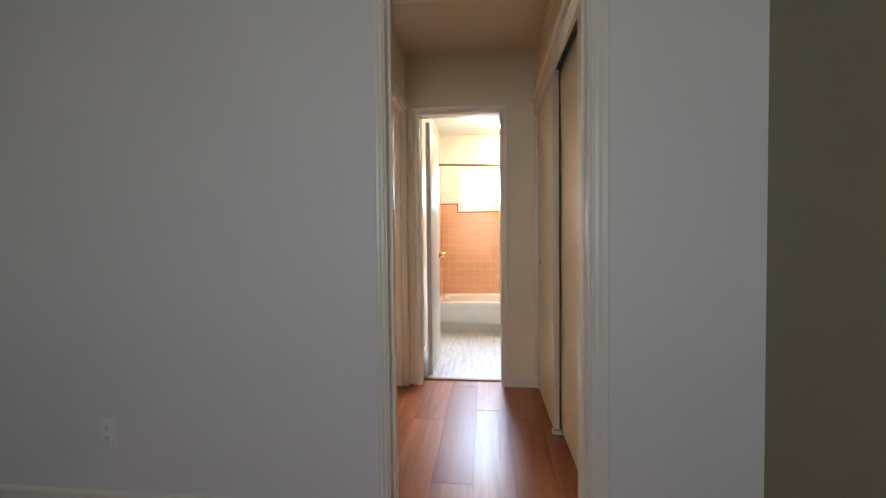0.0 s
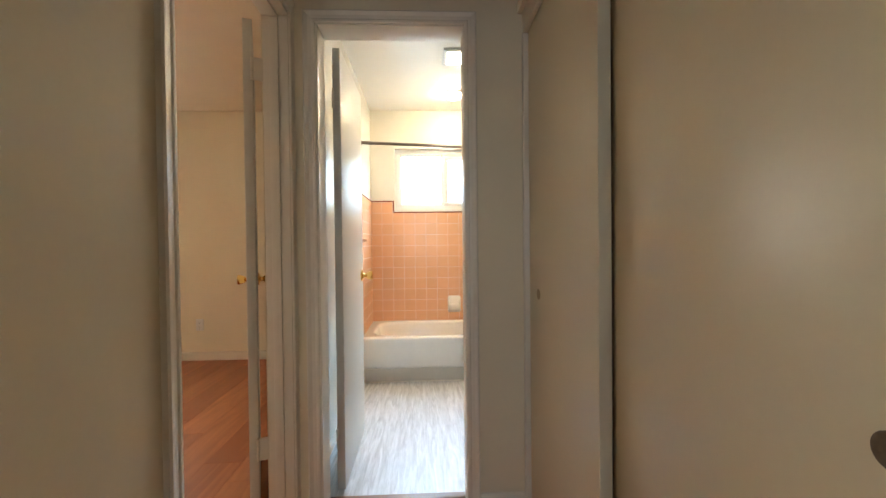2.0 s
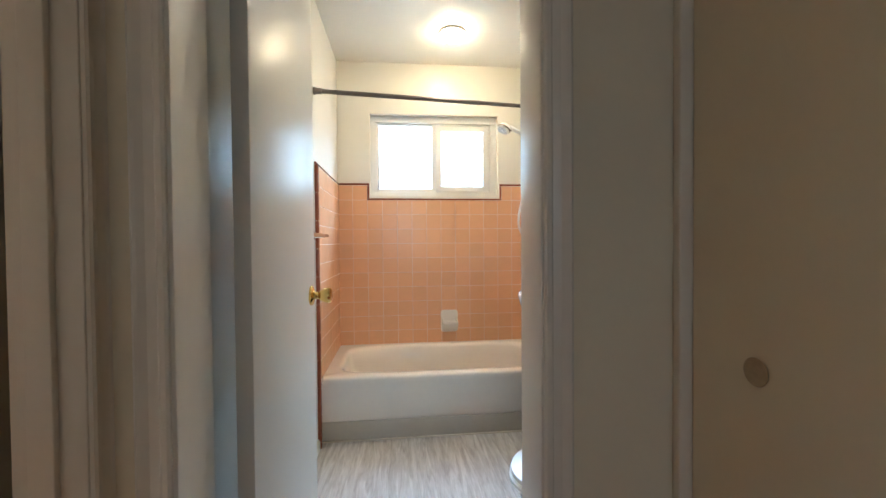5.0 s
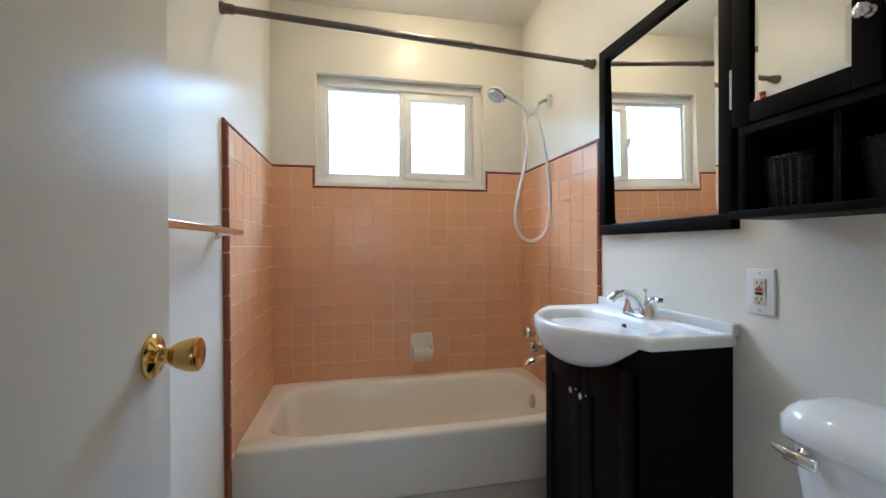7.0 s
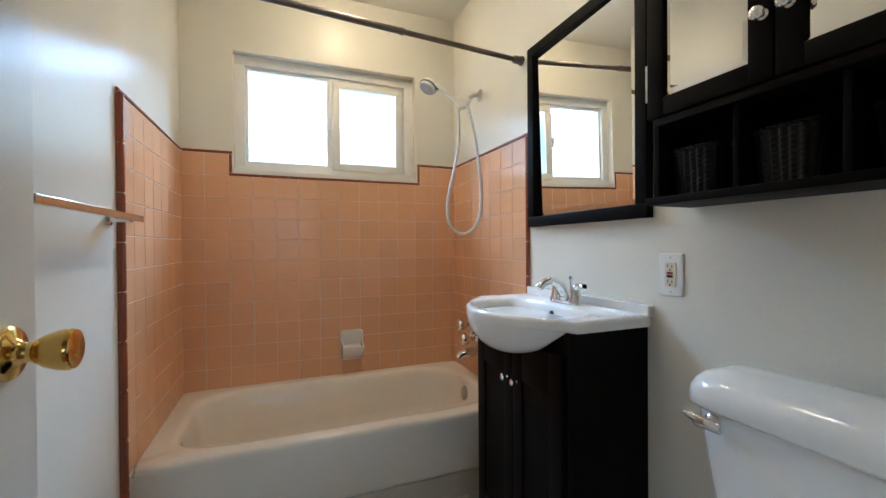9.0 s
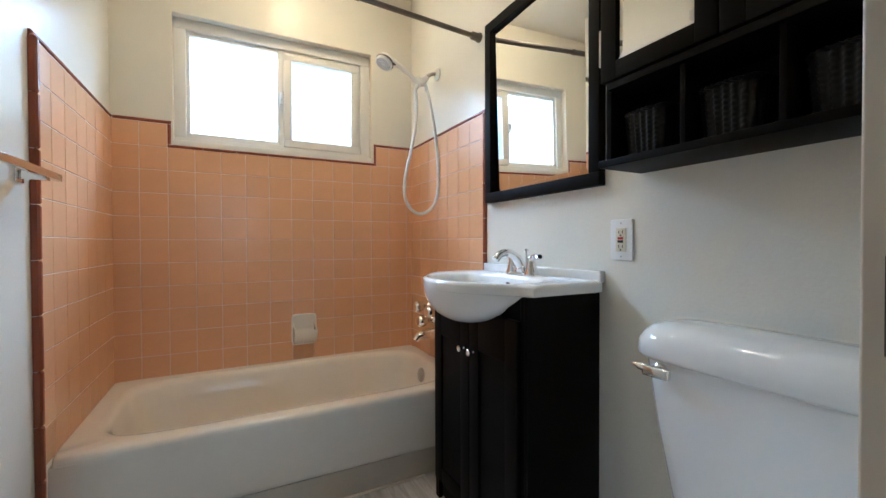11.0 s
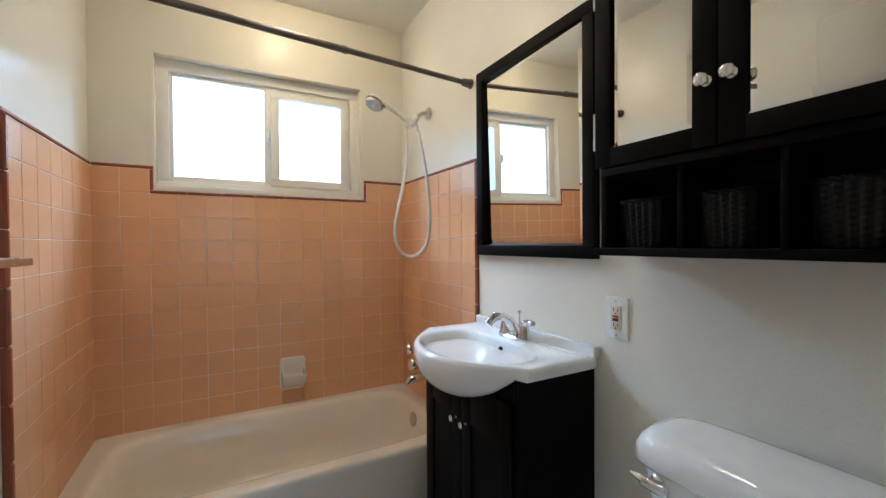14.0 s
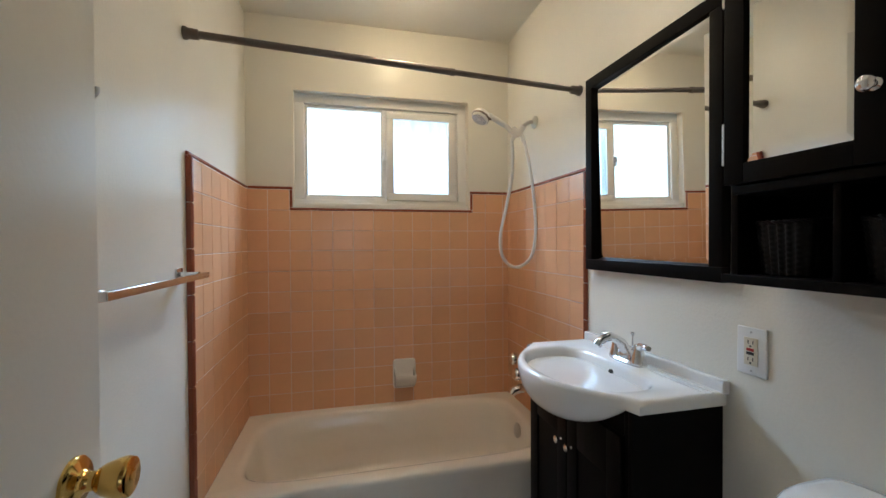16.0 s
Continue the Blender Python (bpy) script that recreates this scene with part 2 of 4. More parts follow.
def add_tube(bm, pts, radii, seg=14, caps=True):
    pts = [Vector(p) for p in pts]
    if not isinstance(radii, (list, tuple)):
        radii = [radii] * len(pts)
    n, rings = None, []
    for i, p in enumerate(pts):
        d = (pts[min(i + 1, len(pts) - 1)] - pts[max(i - 1, 0)]).normalized()
        if n is None:
            n = d.orthogonal().normalized()
        n = (n - d * n.dot(d)).normalized()
        b = d.cross(n)
        rings.append([bm.verts.new(p + radii[i] * (math.cos(a) * n + math.sin(a) * b))
                      for a in (2 * math.pi * k / seg for k in range(seg))])
    for r, s in zip(rings, rings[1:]):
        for k in range(seg):
            bm.faces.new((r[k], r[(k + 1) % seg], s[(k + 1) % seg], s[k]))
    if caps:
        bm.faces.new(rings[0])
        bm.faces.new(rings[-1])


def tube(name, pts, radii, mat, parent=None, seg=14):
    bm = bmesh.new()
    add_tube(bm, pts, radii, seg)
    return finish(name, bm, mat, parent, True, 50)


def lathe(name, origin, axis, profile, mat, parent=None, seg=28):
    """profile: rows of (distance along the axis, radius)."""
    o, a = Vector(origin), Vector(axis).normalized()
    n = a.orthogonal().normalized()
    b = a.cross(n)
    bm = bmesh.new()
    rings = [[bm.verts.new(o + a * h + r * (math.cos(t) * n + math.sin(t) * b)) for t in (2 * math.pi * k / seg for k in range(seg))]
             for h, r in profile]
    for r, s in zip(rings, rings[1:]):
        for k in range(seg):
            bm.faces.new((r[k], r[(k + 1) % seg], s[(k + 1) % seg], s[k]))
    bm.faces.new(rings[0])
    bm.faces.new(rings[-1])
    return finish(name, bm, mat, parent, True, 40)


def spline(pts, n=10):
    """A smooth line through the points."""
    p = [Vector(q) for q in pts]
    out = []
    for i in range(len(p) - 1):
        a, b, c, d = p[max(i - 1, 0)], p[i], p[i + 1], p[min(i + 2, len(p) - 1)]
        for k in range(n):
            t = k / n
            out.append(0.5 * (2 * b + (c - a) * t + (2 * a - 5 * b + 4 * c - d) * t * t + (3 * b - a - 3 * c + d) * t ** 3))
    return out + [p[-1]]


def stack(name, rings, mat, parent=None, close=(True, True), angle=40):
    """A skin over rings of equal length."""
    bm = bmesh.new()
    vs = [[bm.verts.new(p) for p in r] for r in rings]
    n = len(vs[0])
    for r, s in zip(vs, vs[1:]):
        for k in range(n):
            bm.faces.new((r[k], r[(k + 1) % n], s[(k + 1) % n], s[k]))
    if close[0]:
        bm.faces.new(vs[0])
    if close[1]:
        bm.faces.new(vs[-1])
    return finish(name, bm, mat, parent, True, angle)


def rounded(cx, cy, hx, hy, z, power=6.0, n=64):
    """A ring of a rounded rectangle."""
    out = []
    for k in range(n):
        a = 2 * math.pi * k / n
        c, s = math.cos(a), math.sin(a)
        r = (abs(c) ** power + abs(s) ** power) ** (-1 / power)
        out.append((cx + hx * c * r, cy + hy * s * r, z))
    return out


def wall(name, axis, at, thick, u0, u1, z0, z1, mat, holes=()):
    """A wall across axis 'x' or 'y' from at to at + thick, with holes (u0, u1, z0, z1) through it."""
    us = sorted({u0, u1, *(v for h in holes for v in h[:2])})
    zs = sorted({z0, z1, *(v for h in holes for v in h[2:])})
    bm = bmesh.new()
    for a, b in zip(us, us[1:]):
        for c, d in zip(zs, zs[1:]):
            if any(h[0] <= a and b <= h[1] and h[2] <= c and d <= h[3] for h in holes):
                continue
            if axis == "y":
                add_box(bm, a, b, at, at + thick, c, d)
            else:
                add_box(bm, at, at + thick, a, b, c, d)
    bmesh.ops.remove_doubles(bm, verts=bm.verts, dist=0.0001)
    seen = {}
    for f in bm.faces:
        seen.setdefault(tuple(round(v, 3) for v in f.calc_center_median()), []).append(f)
    bmesh.ops.delete(bm, geom=[f for fs in seen.values() if len(fs) > 1 for f in fs], context="FACES")
    return tagged(finish(name, bm, mat), kind="structure")


def casing(name, axis, at, out, u0, u1, top, mat=None, width=0.055, z0=0.0, left=1.0):
    """A moulded frame round a door opening, on the wall face at, standing out by out times its thickness."""
    prof = [(0.0, 0.0), (0.0, 0.008), (0.004, 0.011), (0.012, 0.011), (0.016, 0.008), (0.030, 0.010), (0.040, 0.015),
            (width - 0.005, 0.017), (width, 0.013), (width, 0.0)]
    bm = bmesh.new()
    rows = []
    for d, w in prof:
        ring = []
        for u, v in ((u0 - d * left, z0), (u0 - d * left, top + d), (u1 + d, top + d), (u1 + d, z0)):
            ring.append(bm.verts.new((u, at + out * w, v) if axis == "y" else (at + out * w, u, v)))
        rows.append(ring)
    for r, s in zip(rows, rows[1:] + rows[:1]):
        for k in range(3):
            bm.faces.new((r[k], r[k + 1], s[k + 1], s[k]))
    for k in (0, 3):
        bm.faces.new([r[k] for r in rows])
    return tagged(finish(name, bm, mat or TRIM), kind="structure")


def skirting(name, axis, at, out, u0, u1, height=0.085, mat=None):
    prof = [(0, 0.001), (0.012, 0.001), (0.012, height - 0.012), (0.008, height - 0.004), (0.003, height), (0, height)]
    bm = bmesh.new()
    ends = []
    for u in (u0, u1):
        ends.append([bm.verts.new((u, at + out * w, z) if axis == "y" else (at + out * w, u, z)) for w, z in prof])
    for k in range(len(prof)):
        j = (k + 1) % len(prof)
        bm.faces.new((ends[0][k], ends[0][j], ends[1][j], ends[1][k]))
    for e in ends:
        bm.faces.new(e)
    return tagged(finish(name, bm, mat or TRIM), kind="structure")


# ---- large structure ----
WIN = (0.233, 1.212, 1.46, 2.095)        # bathroom window opening
OPEN_L, OPEN_R, HEAD = 0.087, 0.713, 2.052  # bathroom door opening
wall_back = wall("wall_back", "y", 0.0, 0.16, -0.06, W + 0.12, 0, H, CREAM, [WIN])
wall_left = wall("wall_left", "x", -0.12, 0.12, YB, 0.0, 0, H, CREAM)
wall_right = wall("wall_right", "x", W, 0.12, YB, 0.0, 0, H, CREAM)
wall_door = wall("wall_door", "y", YD, YB - YD, -0.12, W + 0.12, 0, H, HALLW, [(OPEN_L - 0.02, OPEN_R + 0.02, 0, HEAD + 0.02)])
tagged(box("wall_door_bathroom_face", OPEN_R + 0.02, W, YB, YB + 0.004, 0, H, CREAM), kind="structure")
LD0, LD1 = -3.166, -2.42                 # bedroom door opening along y
wall_hall_left = wall("wall_hall_left", "x", -0.103, 0.098, YH, YD, 0, H, HALLW, [(LD0 - 0.02, LD1 + 0.02, 0, HEAD + 0.02)])
EL, ER = 0.218, 0.95                    # cased opening
wall_entry = wall("wall_entry", "y", YE, YH - YE, -3.72, 1.67, 0, H, ROOMW, [(EL - 0.02, ER + 0.02, 0, HEAD + 0.02)])
wall_bedroom_back = wall("wall_bedroom_back", "y", 0.05, 0.15, -3.72, -0.06, 0, H, HALLW, [(-3.55, -2.555, 1.165, 2.08)])
wall_bedroom_left = wall("wall_bedroom_left", "x", -3.72, 0.12, YH, 0.05, 0, H, HALLW)
wall_bedroom_side = wall("wall_bedroom_side", "x", -0.124, 0.0035, YD, 0.05, 0, H, HALLW)
wall_closet_back = wall("wall_closet_back", "x", 1.55, 0.12, YH, YD, 0, H, HALLW)
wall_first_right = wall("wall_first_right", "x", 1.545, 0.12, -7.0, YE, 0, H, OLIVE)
wall_first_left = wall("wall_first_left", "x", -2.6, 0.12, -7.0, YE, 0, H, ROOMW)
# the hole is for the added window, which stays out of view
wall_first_back = wall("wall_first_back", "y", -7.12, 0.12, -2.6, 1.67, 0, H, ROOMW, [(0.1, 1.0, 0.9, 2.15)])
for nm, args in {"ceiling_bathroom": (-0.12, W + 0.12, YD + 0.06, 0.16), "ceiling_hall": (-0.06, 1.67, -3.85, YD + 0.06),
                 "ceiling_bedroom": (-3.72, -0.06, -3.85, YD + 0.06), "ceiling_bedroom_far": (-3.72, -0.12, YD + 0.06, 0.2),
                 "ceiling_first_room": (-2.6, 1.67, -7.12, -3.85)}.items():
    tagged(box(nm, *args, H, H + 0.1, CEILP if nm == "ceiling_bathroom" else HALLC), kind="structure")
tagged(box("floor_bathroom", -0.02, W + 0.02, -2.262, 0.0, -0.1, 0.004, VINYL), kind="structure")
floor = tagged(box("floor", -3.72, 1.67, -7.12, 0.2, -0.2, -0.009, SUBFLOOR), kind="structure")
tagged(box("threshold", OPEN_L, OPEN_R, -2.285, -2.245, -0.01, 0.010, THRESH, bevel=0.004), kind="structure")
tagged(box("ground", -60, 60, -60, 60, -0.6, -0.5, material("grey_paving", (0.3, 0.3, 0.29), 0.8)), kind="structure")

# door linings and casings
def lining(name, axis, a0, a1, u0, u1, top, stop, deep=0.035, lip=0.011):
    rows = []
    for r in ((u0 - 0.02, u0, 0, top + 0.02), (u1, u1 + 0.02, 0, top + 0.02), (u0, u1, top, top + 0.02)):
        rows.append((r[0], r[1], a0, a1, r[2], r[3]))
    for r in ((u0, u0 + lip, 0, top), (u1 - lip, u1, 0, top), (u0 + lip, u1 - lip, top - lip, top)):
        rows.append((r[0], r[1], stop, stop + deep, r[2], r[3]))
    if axis == "x":
        rows = [(c, d, a, b, e, f) for a, b, c, d, e, f in rows]
    return tagged(boxes(name, rows, TRIM, bevel=0.0015), kind="structure")


lining("bathroom_door_jamb", "y", YD - 0.002, YB + 0.016, OPEN_L, OPEN_R, HEAD, YD - 0.001, 0.118, 0.0135)
casing("bathroom_door_casing", "y", YD, -1, 0.094, 0.703, 2.044, width=0.050)
casing("bathroom_door_casing_inside", "y", YB + 0.004, 1, OPEN_L - 0.006, OPEN_R + 0.006, HEAD + 0.004, width=0.050)
lining("bedroom_door_jamb", "x", -0.105, -0.003, LD0, LD1, HEAD, -0.075)
casing("bedroom_door_casing", "x", -0.005, 1, LD0 - 0.004, LD1 + 0.004, HEAD + 0.02, width=0.055)
lining("entry_jamb", "y", YE - 0.002, YH + 0.002, EL, ER, HEAD, -3.86)
casing("entry_casing", "y", YE, -1, EL - 0.006, ER + 0.006, HEAD + 0.004, width=0.065, left=0.5)
casing("entry_casing_hall", "y", YH, 1, EL - 0.006, ER + 0.006, HEAD + 0.004, width=0.055)
skirting("baseboard_hall_end", "y", YD, -1, 0.755, 0.945)
skirting("baseboard_hall_left", "x", -0.005, 1, YH, LD0 - 0.06)
skirting("baseboard_first_room", "y", YE, -1, -2.48, EL - 0.075)
skirting("baseboard_first_room_right", "y", YE, -1, ER + 0.075, 1.545)
skirting("baseboard_first_right", "x", 1.545, -1, -7.0, YE - 0.013)
skirting("baseboard_bedroom", "y", 0.05, -1, -2.13, -0.125)
skirting("baseboard_bedroom_left", "y", 0.05, -1, -3.6, -3.10)
skirting("baseboard_bathroom_left", "x", 0.0, 1, YB + 0.02, -0.82, height=0.06)
skirting("baseboard_bathroom_right", "x", W, -1, YB + 0.02, -1.46, height=0.06)

# closet front: header board, end strip, side strip
boxes("closet_header", [(0.946, 0.966, YH + 0.002, YD - 0.002, 2.008, 2.130), (0.926, 0.946, YH + 0.002, YD - 0.002, 2.092, 2.134),
                        (0.966, 1.06, YH + 0.002, YD - 0.002, 2.062, 2.115)], TRIM, bevel=0.003)["kind"] = "structure"
tagged(box("closet_track", 0.968, 1.05, YH + 0.01, YD - 0.03, 2.047, 2.061, DARK), kind="structure")
wall("wall_closet_head", "x", 0.963, 0.1, YH, YD, 2.116, H, HALLW)
tagged(box("closet_end_strip", 0.944, 1.06, YD - 0.020, YD - 0.001, 0.0, 2.007, TRIM, bevel=0.003), kind="structure")
tagged(box("closet_near_strip", 0.952, 1.06, YH + 0.001, -3.738, 0.0, 2.007, TRIM, bevel=0.003), kind="structure")


# ---- hall ----
def closet_door(x0, x1, y0, y1, pull_y, pull_z, pull_mat):
    d = thing("closet_door", (x0, y0, 0.012), "tall flat cream sliding closet door, closed, in its track", "closet door", "sliding closet doors")
    box("panel", x0, x1, y0, y1, 0.012, 2.05, CLOSETP, d, 0.002)
    lathe("pull", (x0 - 0.0005, pull_y, pull_z), (-1, 0, 0), [(0.0, 0.020), (0.0012, 0.021), (0.002, 0.0185), (0.0008, 0.015), (0.0005, 0.001)], pull_mat, d)
    return d


closet_door(0.967, 1.001, -3.066, -2.402, -2.53, 0.94, TANPULL)
closet_door(1.010, 1.044, -3.736, -3.03, -3.672, 0.92, DULL)
guide = thing("floor_guide", (0.985, -3.085, 0), "small white plastic guide screwed to the floor", "door guide")
boxes("guide", [(0.955, 1.05, -3.10, -3.065, 0.0, 0.006), (0.958, 0.964, -3.10, -3.065, 0.006, 0.022), (1.003, 1.008, -3.10, -3.065, 0.006, 0.022)], WHITEPL, guide, 0.001)


def knob(parent, place, out, mat=BRASS):
    """A round door knob with its rose."""
    k = lathe("knob", place, out, [(0.0, 0.033), (0.004, 0.033), (0.008, 0.029), (0.010, 0.018), (0.016, 0.0125), (0.026, 0.0120), (0.031, 0.017),
                                   (0.038, 0.021), (0.052, 0.0255), (0.060, 0.0265), (0.066, 0.0245), (0.068, 0.020), (0.067, 0.011), (0.068, 0.009), (0.068, 0.001)], mat, parent, 32)
    return k


def hinge(parent, x, y, z, mat=BRUSHED, w=0.022):
    bm = bmesh.new()
    for k in range(3):
        add_tube(bm, [(x, y, z - 0.044 + k * 0.030), (x, y, z - 0.044 + k * 0.030 + 0.028)], 0.0055, 10)
    add_box(bm, x - 0.002, x + 0.002, y - w, y, z - 0.044, z + 0.044)
    return finish("hinge", bm, mat, parent, True)


def slab_door(label, hinge_x, hinge_y, angle, width, thick, side, hinges=(0.25, 1.80)):
    """A flush door from its hinge line, angle in degrees from +y towards -x; side: which way its thickness goes."""
    base = pose(hinge_x, hinge_y, 0, 0, 0, angle)
    d = thing("door", (0, 0, 0), label, "door")
    d.matrix_basis = base
    x0, x1 = (0, thick) if side > 0 else (-thick, 0)
    slab = box("slab", x0, x1, 0.004, width, 0.014, 2.03, DOORP, None, 0.002)
    parts = [slab]
    for s, x in ((1, x1), (-1, x0)):
        parts.append(knob(None, (x, width - 0.062, 0.955), (s, 0, 0)))
    parts.append(box("latch_plate", (x0 + x1) / 2 - 0.012, (x0 + x1) / 2 + 0.012, width, width + 0.0012, 0.925, 0.985, BRASS))
    for z in hinges:
        parts.append(hinge(None, x1 - 0.003 if side < 0 else x0 + 0.003, -0.003, z, TRIM, 0.001))
        if side < 0:
            parts.append(box("hinge_leaf", x1, x1 + 0.042, -0.002, 0.002, z - 0.045, z + 0.045, TRIM))
    for p in parts:
        p.parent = d
    return d


slab_door("white glossy painted flush door with a brass knob, standing open into the bathroom", 0.121, -2.207, 0.0, 0.603, 0.035, 1)
slab_door("white painted flush bedroom door with brass knobs, swung wide open", -0.138, -2.432, 21.5, 0.74, 0.035, -1, (0.325, 1.835))
strike = thing("strike_plate", (OPEN_R, -2.25, 0.955), "dark metal strike plate set in the door jamb", "strike plate")
box("plate", OPEN_R - 0.0016, OPEN_R - 0.0002, -2.258, -2.232, 0.945, 0.985, RODMETAL, strike)


def outlet(name, label, place, out, gfci=False):
    """A wall outlet with its plate; place: its middle on the wall; out: the way it faces."""
    o = thing(name, place, label, "outlet")
    px, py, pz = place
    ox, oy = out

    def slab(nm, du, dz, u, z, d0, d1, mat, bevel=0.0):
        if ox:
            a, b = sorted((px + ox * d0, px + ox * d1))
            return box(nm, a, b, py + u - du, py + u + du, pz + z - dz, pz + z + dz, mat, o, bevel)
        a, b = sorted((py + oy * d0, py + oy * d1))
        return box(nm, px + u - du, px + u + du, a, b, pz + z - dz, pz + z + dz, mat, o, bevel)
    slab("plate", 0.0365, 0.058, 0, 0, 0.0, 0.006, WHITEPL, 0.0025)
    if gfci:
        slab("receptacle", 0.0165, 0.0335, 0, 0, 0.006, 0.0085, ALMOND, 0.0008)
        slab("reset_button", 0.0085, 0.0035, 0, 0.0045, 0.0085, 0.0105, REDPL)
        slab("test_button", 0.0085, 0.0035, 0, -0.0045, 0.0085, 0.0105, DARK)
    else:
        for z in (0.0195, -0.0195):
            slab("receptacle", 0.0165, 0.0145, 0, z, 0.006, 0.0085, WHITEPL, 0.001)
    for z in (0.0205, -0.0205):
        for u in (-0.006, 0.006):
            slab("slot", 0.0011, 0.0042, u, z + 0.002, 0.0085, 0.0089, DARK)
        slab("slot", 0.0022, 0.0022, 0, z - 0.0075, 0.0085, 0.0089, DARK)
    for z in (0.047, -0.047):
        slab("screw", 0.0025, 0.0025, 0, z, 0.006, 0.0072, BRUSHED, 0.0006)
    return o


outlet("outlet", "white double wall outlet low on the first room's wall", (-0.965, YE, 0.33), (0, -1))
outlet("outlet", "white double wall outlet above the bedroom baseboard", (-1.71, 0.05, 0.356), (0, -1))
outlet("outlet", "white wall plate with almond safety outlet and red reset button", (W, -1.513, 0.999), (-1, 0), True)

# ---- bedroom ----
heater = thing("baseboard_heater", (-2.6, 0.05, 0.06), "ivory steel baseboard heater with dark slots, worn corner", "heater")
bm = bmesh.new()
prof = [(0.05, 0.085), (-0.005, 0.085), (-0.02, 0.10), (-0.02, 0.145), (-0.012, 0.150), (0.03, 0.155), (0.03, 0.205), (-0.012, 0.208), (-0.022, 0.215),
        (-0.022, 0.235), (-0.010, 0.262), (0.0, 0.270), (0.05, 0.270)]
ends = [[bm.verts.new((x, y, z)) for y, z in prof] for x in (-3.08, -2.26)]
for k in range(len(prof) - 1):
    bm.faces.new((ends[0][k], ends[0][k + 1], ends[1][k + 1], ends[1][k]))
finish("body", bm, HEATERP, heater)
box("end_cap", -2.26, -2.147, -0.024, 0.05, 0.085, 0.272, HEATERP, heater, 0.004)
box("end_cap", -3.10, -3.08, -0.024, 0.05, 0.085, 0.272, HEATERP, heater, 0.004)
boxes("fins", [(-3.07 + k * 0.012, -3.066 + k * 0.012, 0.0, 0.045, 0.15, 0.21) for k in range(67)], FINS, heater)
box("slot", -3.06, -2.30, -0.0235, -0.0225, 0.222, 0.233, DARK, heater)
tagged(box("baseboard_under_heater", -3.10, -2.13, 0.036, 0.05, 0.001, 0.084, TRIM), kind="structure")


def frame_ring(bm, u0, u1, z0, z1, w, y0, y1, bevel=0.003):
    for r in ((u0, u1, y0, y1, z0, z0 + w), (u0, u1, y0, y1, z1 - w, z1), (u0, u0 + w, y0, y1, z0 + w, z1 - w), (u1 - w, u1, y0, y1, z0 + w, z1 - w)):
        add_box(bm, *r, bevel)


bm = bmesh.new()
frame_ring(bm, -3.55, -2.555, 1.165, 2.08, 0.05, 0.11, 0.17)
window_bedroom = tagged(finish("window_2", bm, VINYLF, None, True), "white framed bedroom window with lowered blind", "window", kind="structure")
sill = box("sill", -3.58, -2.525, 0.012, 0.109, 1.147, 1.163, TRIM, window_bedroom, 0.004)
blind = thing("window_blind", (-3.04, 0.07, 2.08), "pale horizontal slat blind hanging in the bedroom window", "blind")
bm = bmesh.new()
for k in range(36):
    z = 1.185 + k * 0.0235
    vs = [bm.verts.new(p) for p in ((-3.54, 0.058, z), (-2.565, 0.058, z), (-2.565, 0.078, z + 0.013), (-3.54, 0.078, z + 0.013))]
    vt = [bm.verts.new(v.co + Vector((0, 0.0006, -0.0012))) for v in vs]
    bm.faces.new(vs), bm.faces.new(vt)
    for j in range(4):
        bm.faces.new((vs[j], vs[(j + 1) % 4], vt[(j + 1) % 4], vt[j]))
finish("slats", bm, SLAT, blind)
box("headrail", -3.545, -2.56, 0.052, 0.084, 2.045, 2.078, SLAT, blind, 0.002)

for nm, x0, x1, y in (("backdrop", -7.0, 8.0, 1.6),):
    tagged(box(nm, x0, x1, y, y + 0.02, -0.5, 4.5, OUTDOOR), "bright overcast sky outside the window", kind="structure")
# frame of the unseen window, added so that daylight enters the first room
bm = bmesh.new()
frame_ring(bm, 0.1, 1.0, 0.9, 2.15, 0.05, -7.09, -7.03)
tagged(finish("added_window", bm, VINYLF, None, True), "unseen white framed window added to let daylight into the first room", "window", kind="structure")

# ---- bathroom window ----
bm = bmesh.new()
frame_ring(bm, WIN[0], WIN[1], WIN[2], WIN[3], 0.055, 0.045, 0.12)
add_box(bm, WIN[0], WIN[1], 0.004, 0.045, WIN[2], WIN[2] + 0.030, 0.003)
add_box(bm, WIN[0] + 0.056, WIN[1] - 0.056, 0.052, 0.10, WIN[2] + 0.054, WIN[2] + 0.066, 0.002)
frame_ring(bm, 0.742, WIN[1] - 0.055, WIN[2] + 0.055, WIN[3] - 0.055, 0.030, 0.060, 0.11)
add_box(bm, 0.712, 0.742, 0.060, 0.11, WIN[2] + 0.055, WIN[3] - 0.055, 0.003)
window_bath = tagged(finish("window_1", bm, VINYLF, None, True), "white vinyl sliding window with frosted panes", "window", kind="structure")
bm = bmesh.new()
frame_ring(bm, 0.735, 1.138, WIN[2] + 0.056, WIN[3] - 0.074, 0.040, 0.036, 0.058, 0.003)
finish("sash", bm, VINYLF, window_bath, True)
bm = bmesh.new()
frame_ring(bm, 0.286, 0.722, WIN[2] + 0.064, WIN[3] - 0.056, 0.018, 0.062, 0.09, 0.003)
finish("sash", bm, VINYLF, window_bath, True)
for a, b, y, mat in ((0.30, 0.712, 0.075, PANE), (0.772, 1.101, 0.044, SCREENED)):
    p = box("pane", a, b, y, y + 0.004, WIN[2] + 0.078, WIN[3] - 0.07, mat, window_bath)
    p.visible_shadow = False
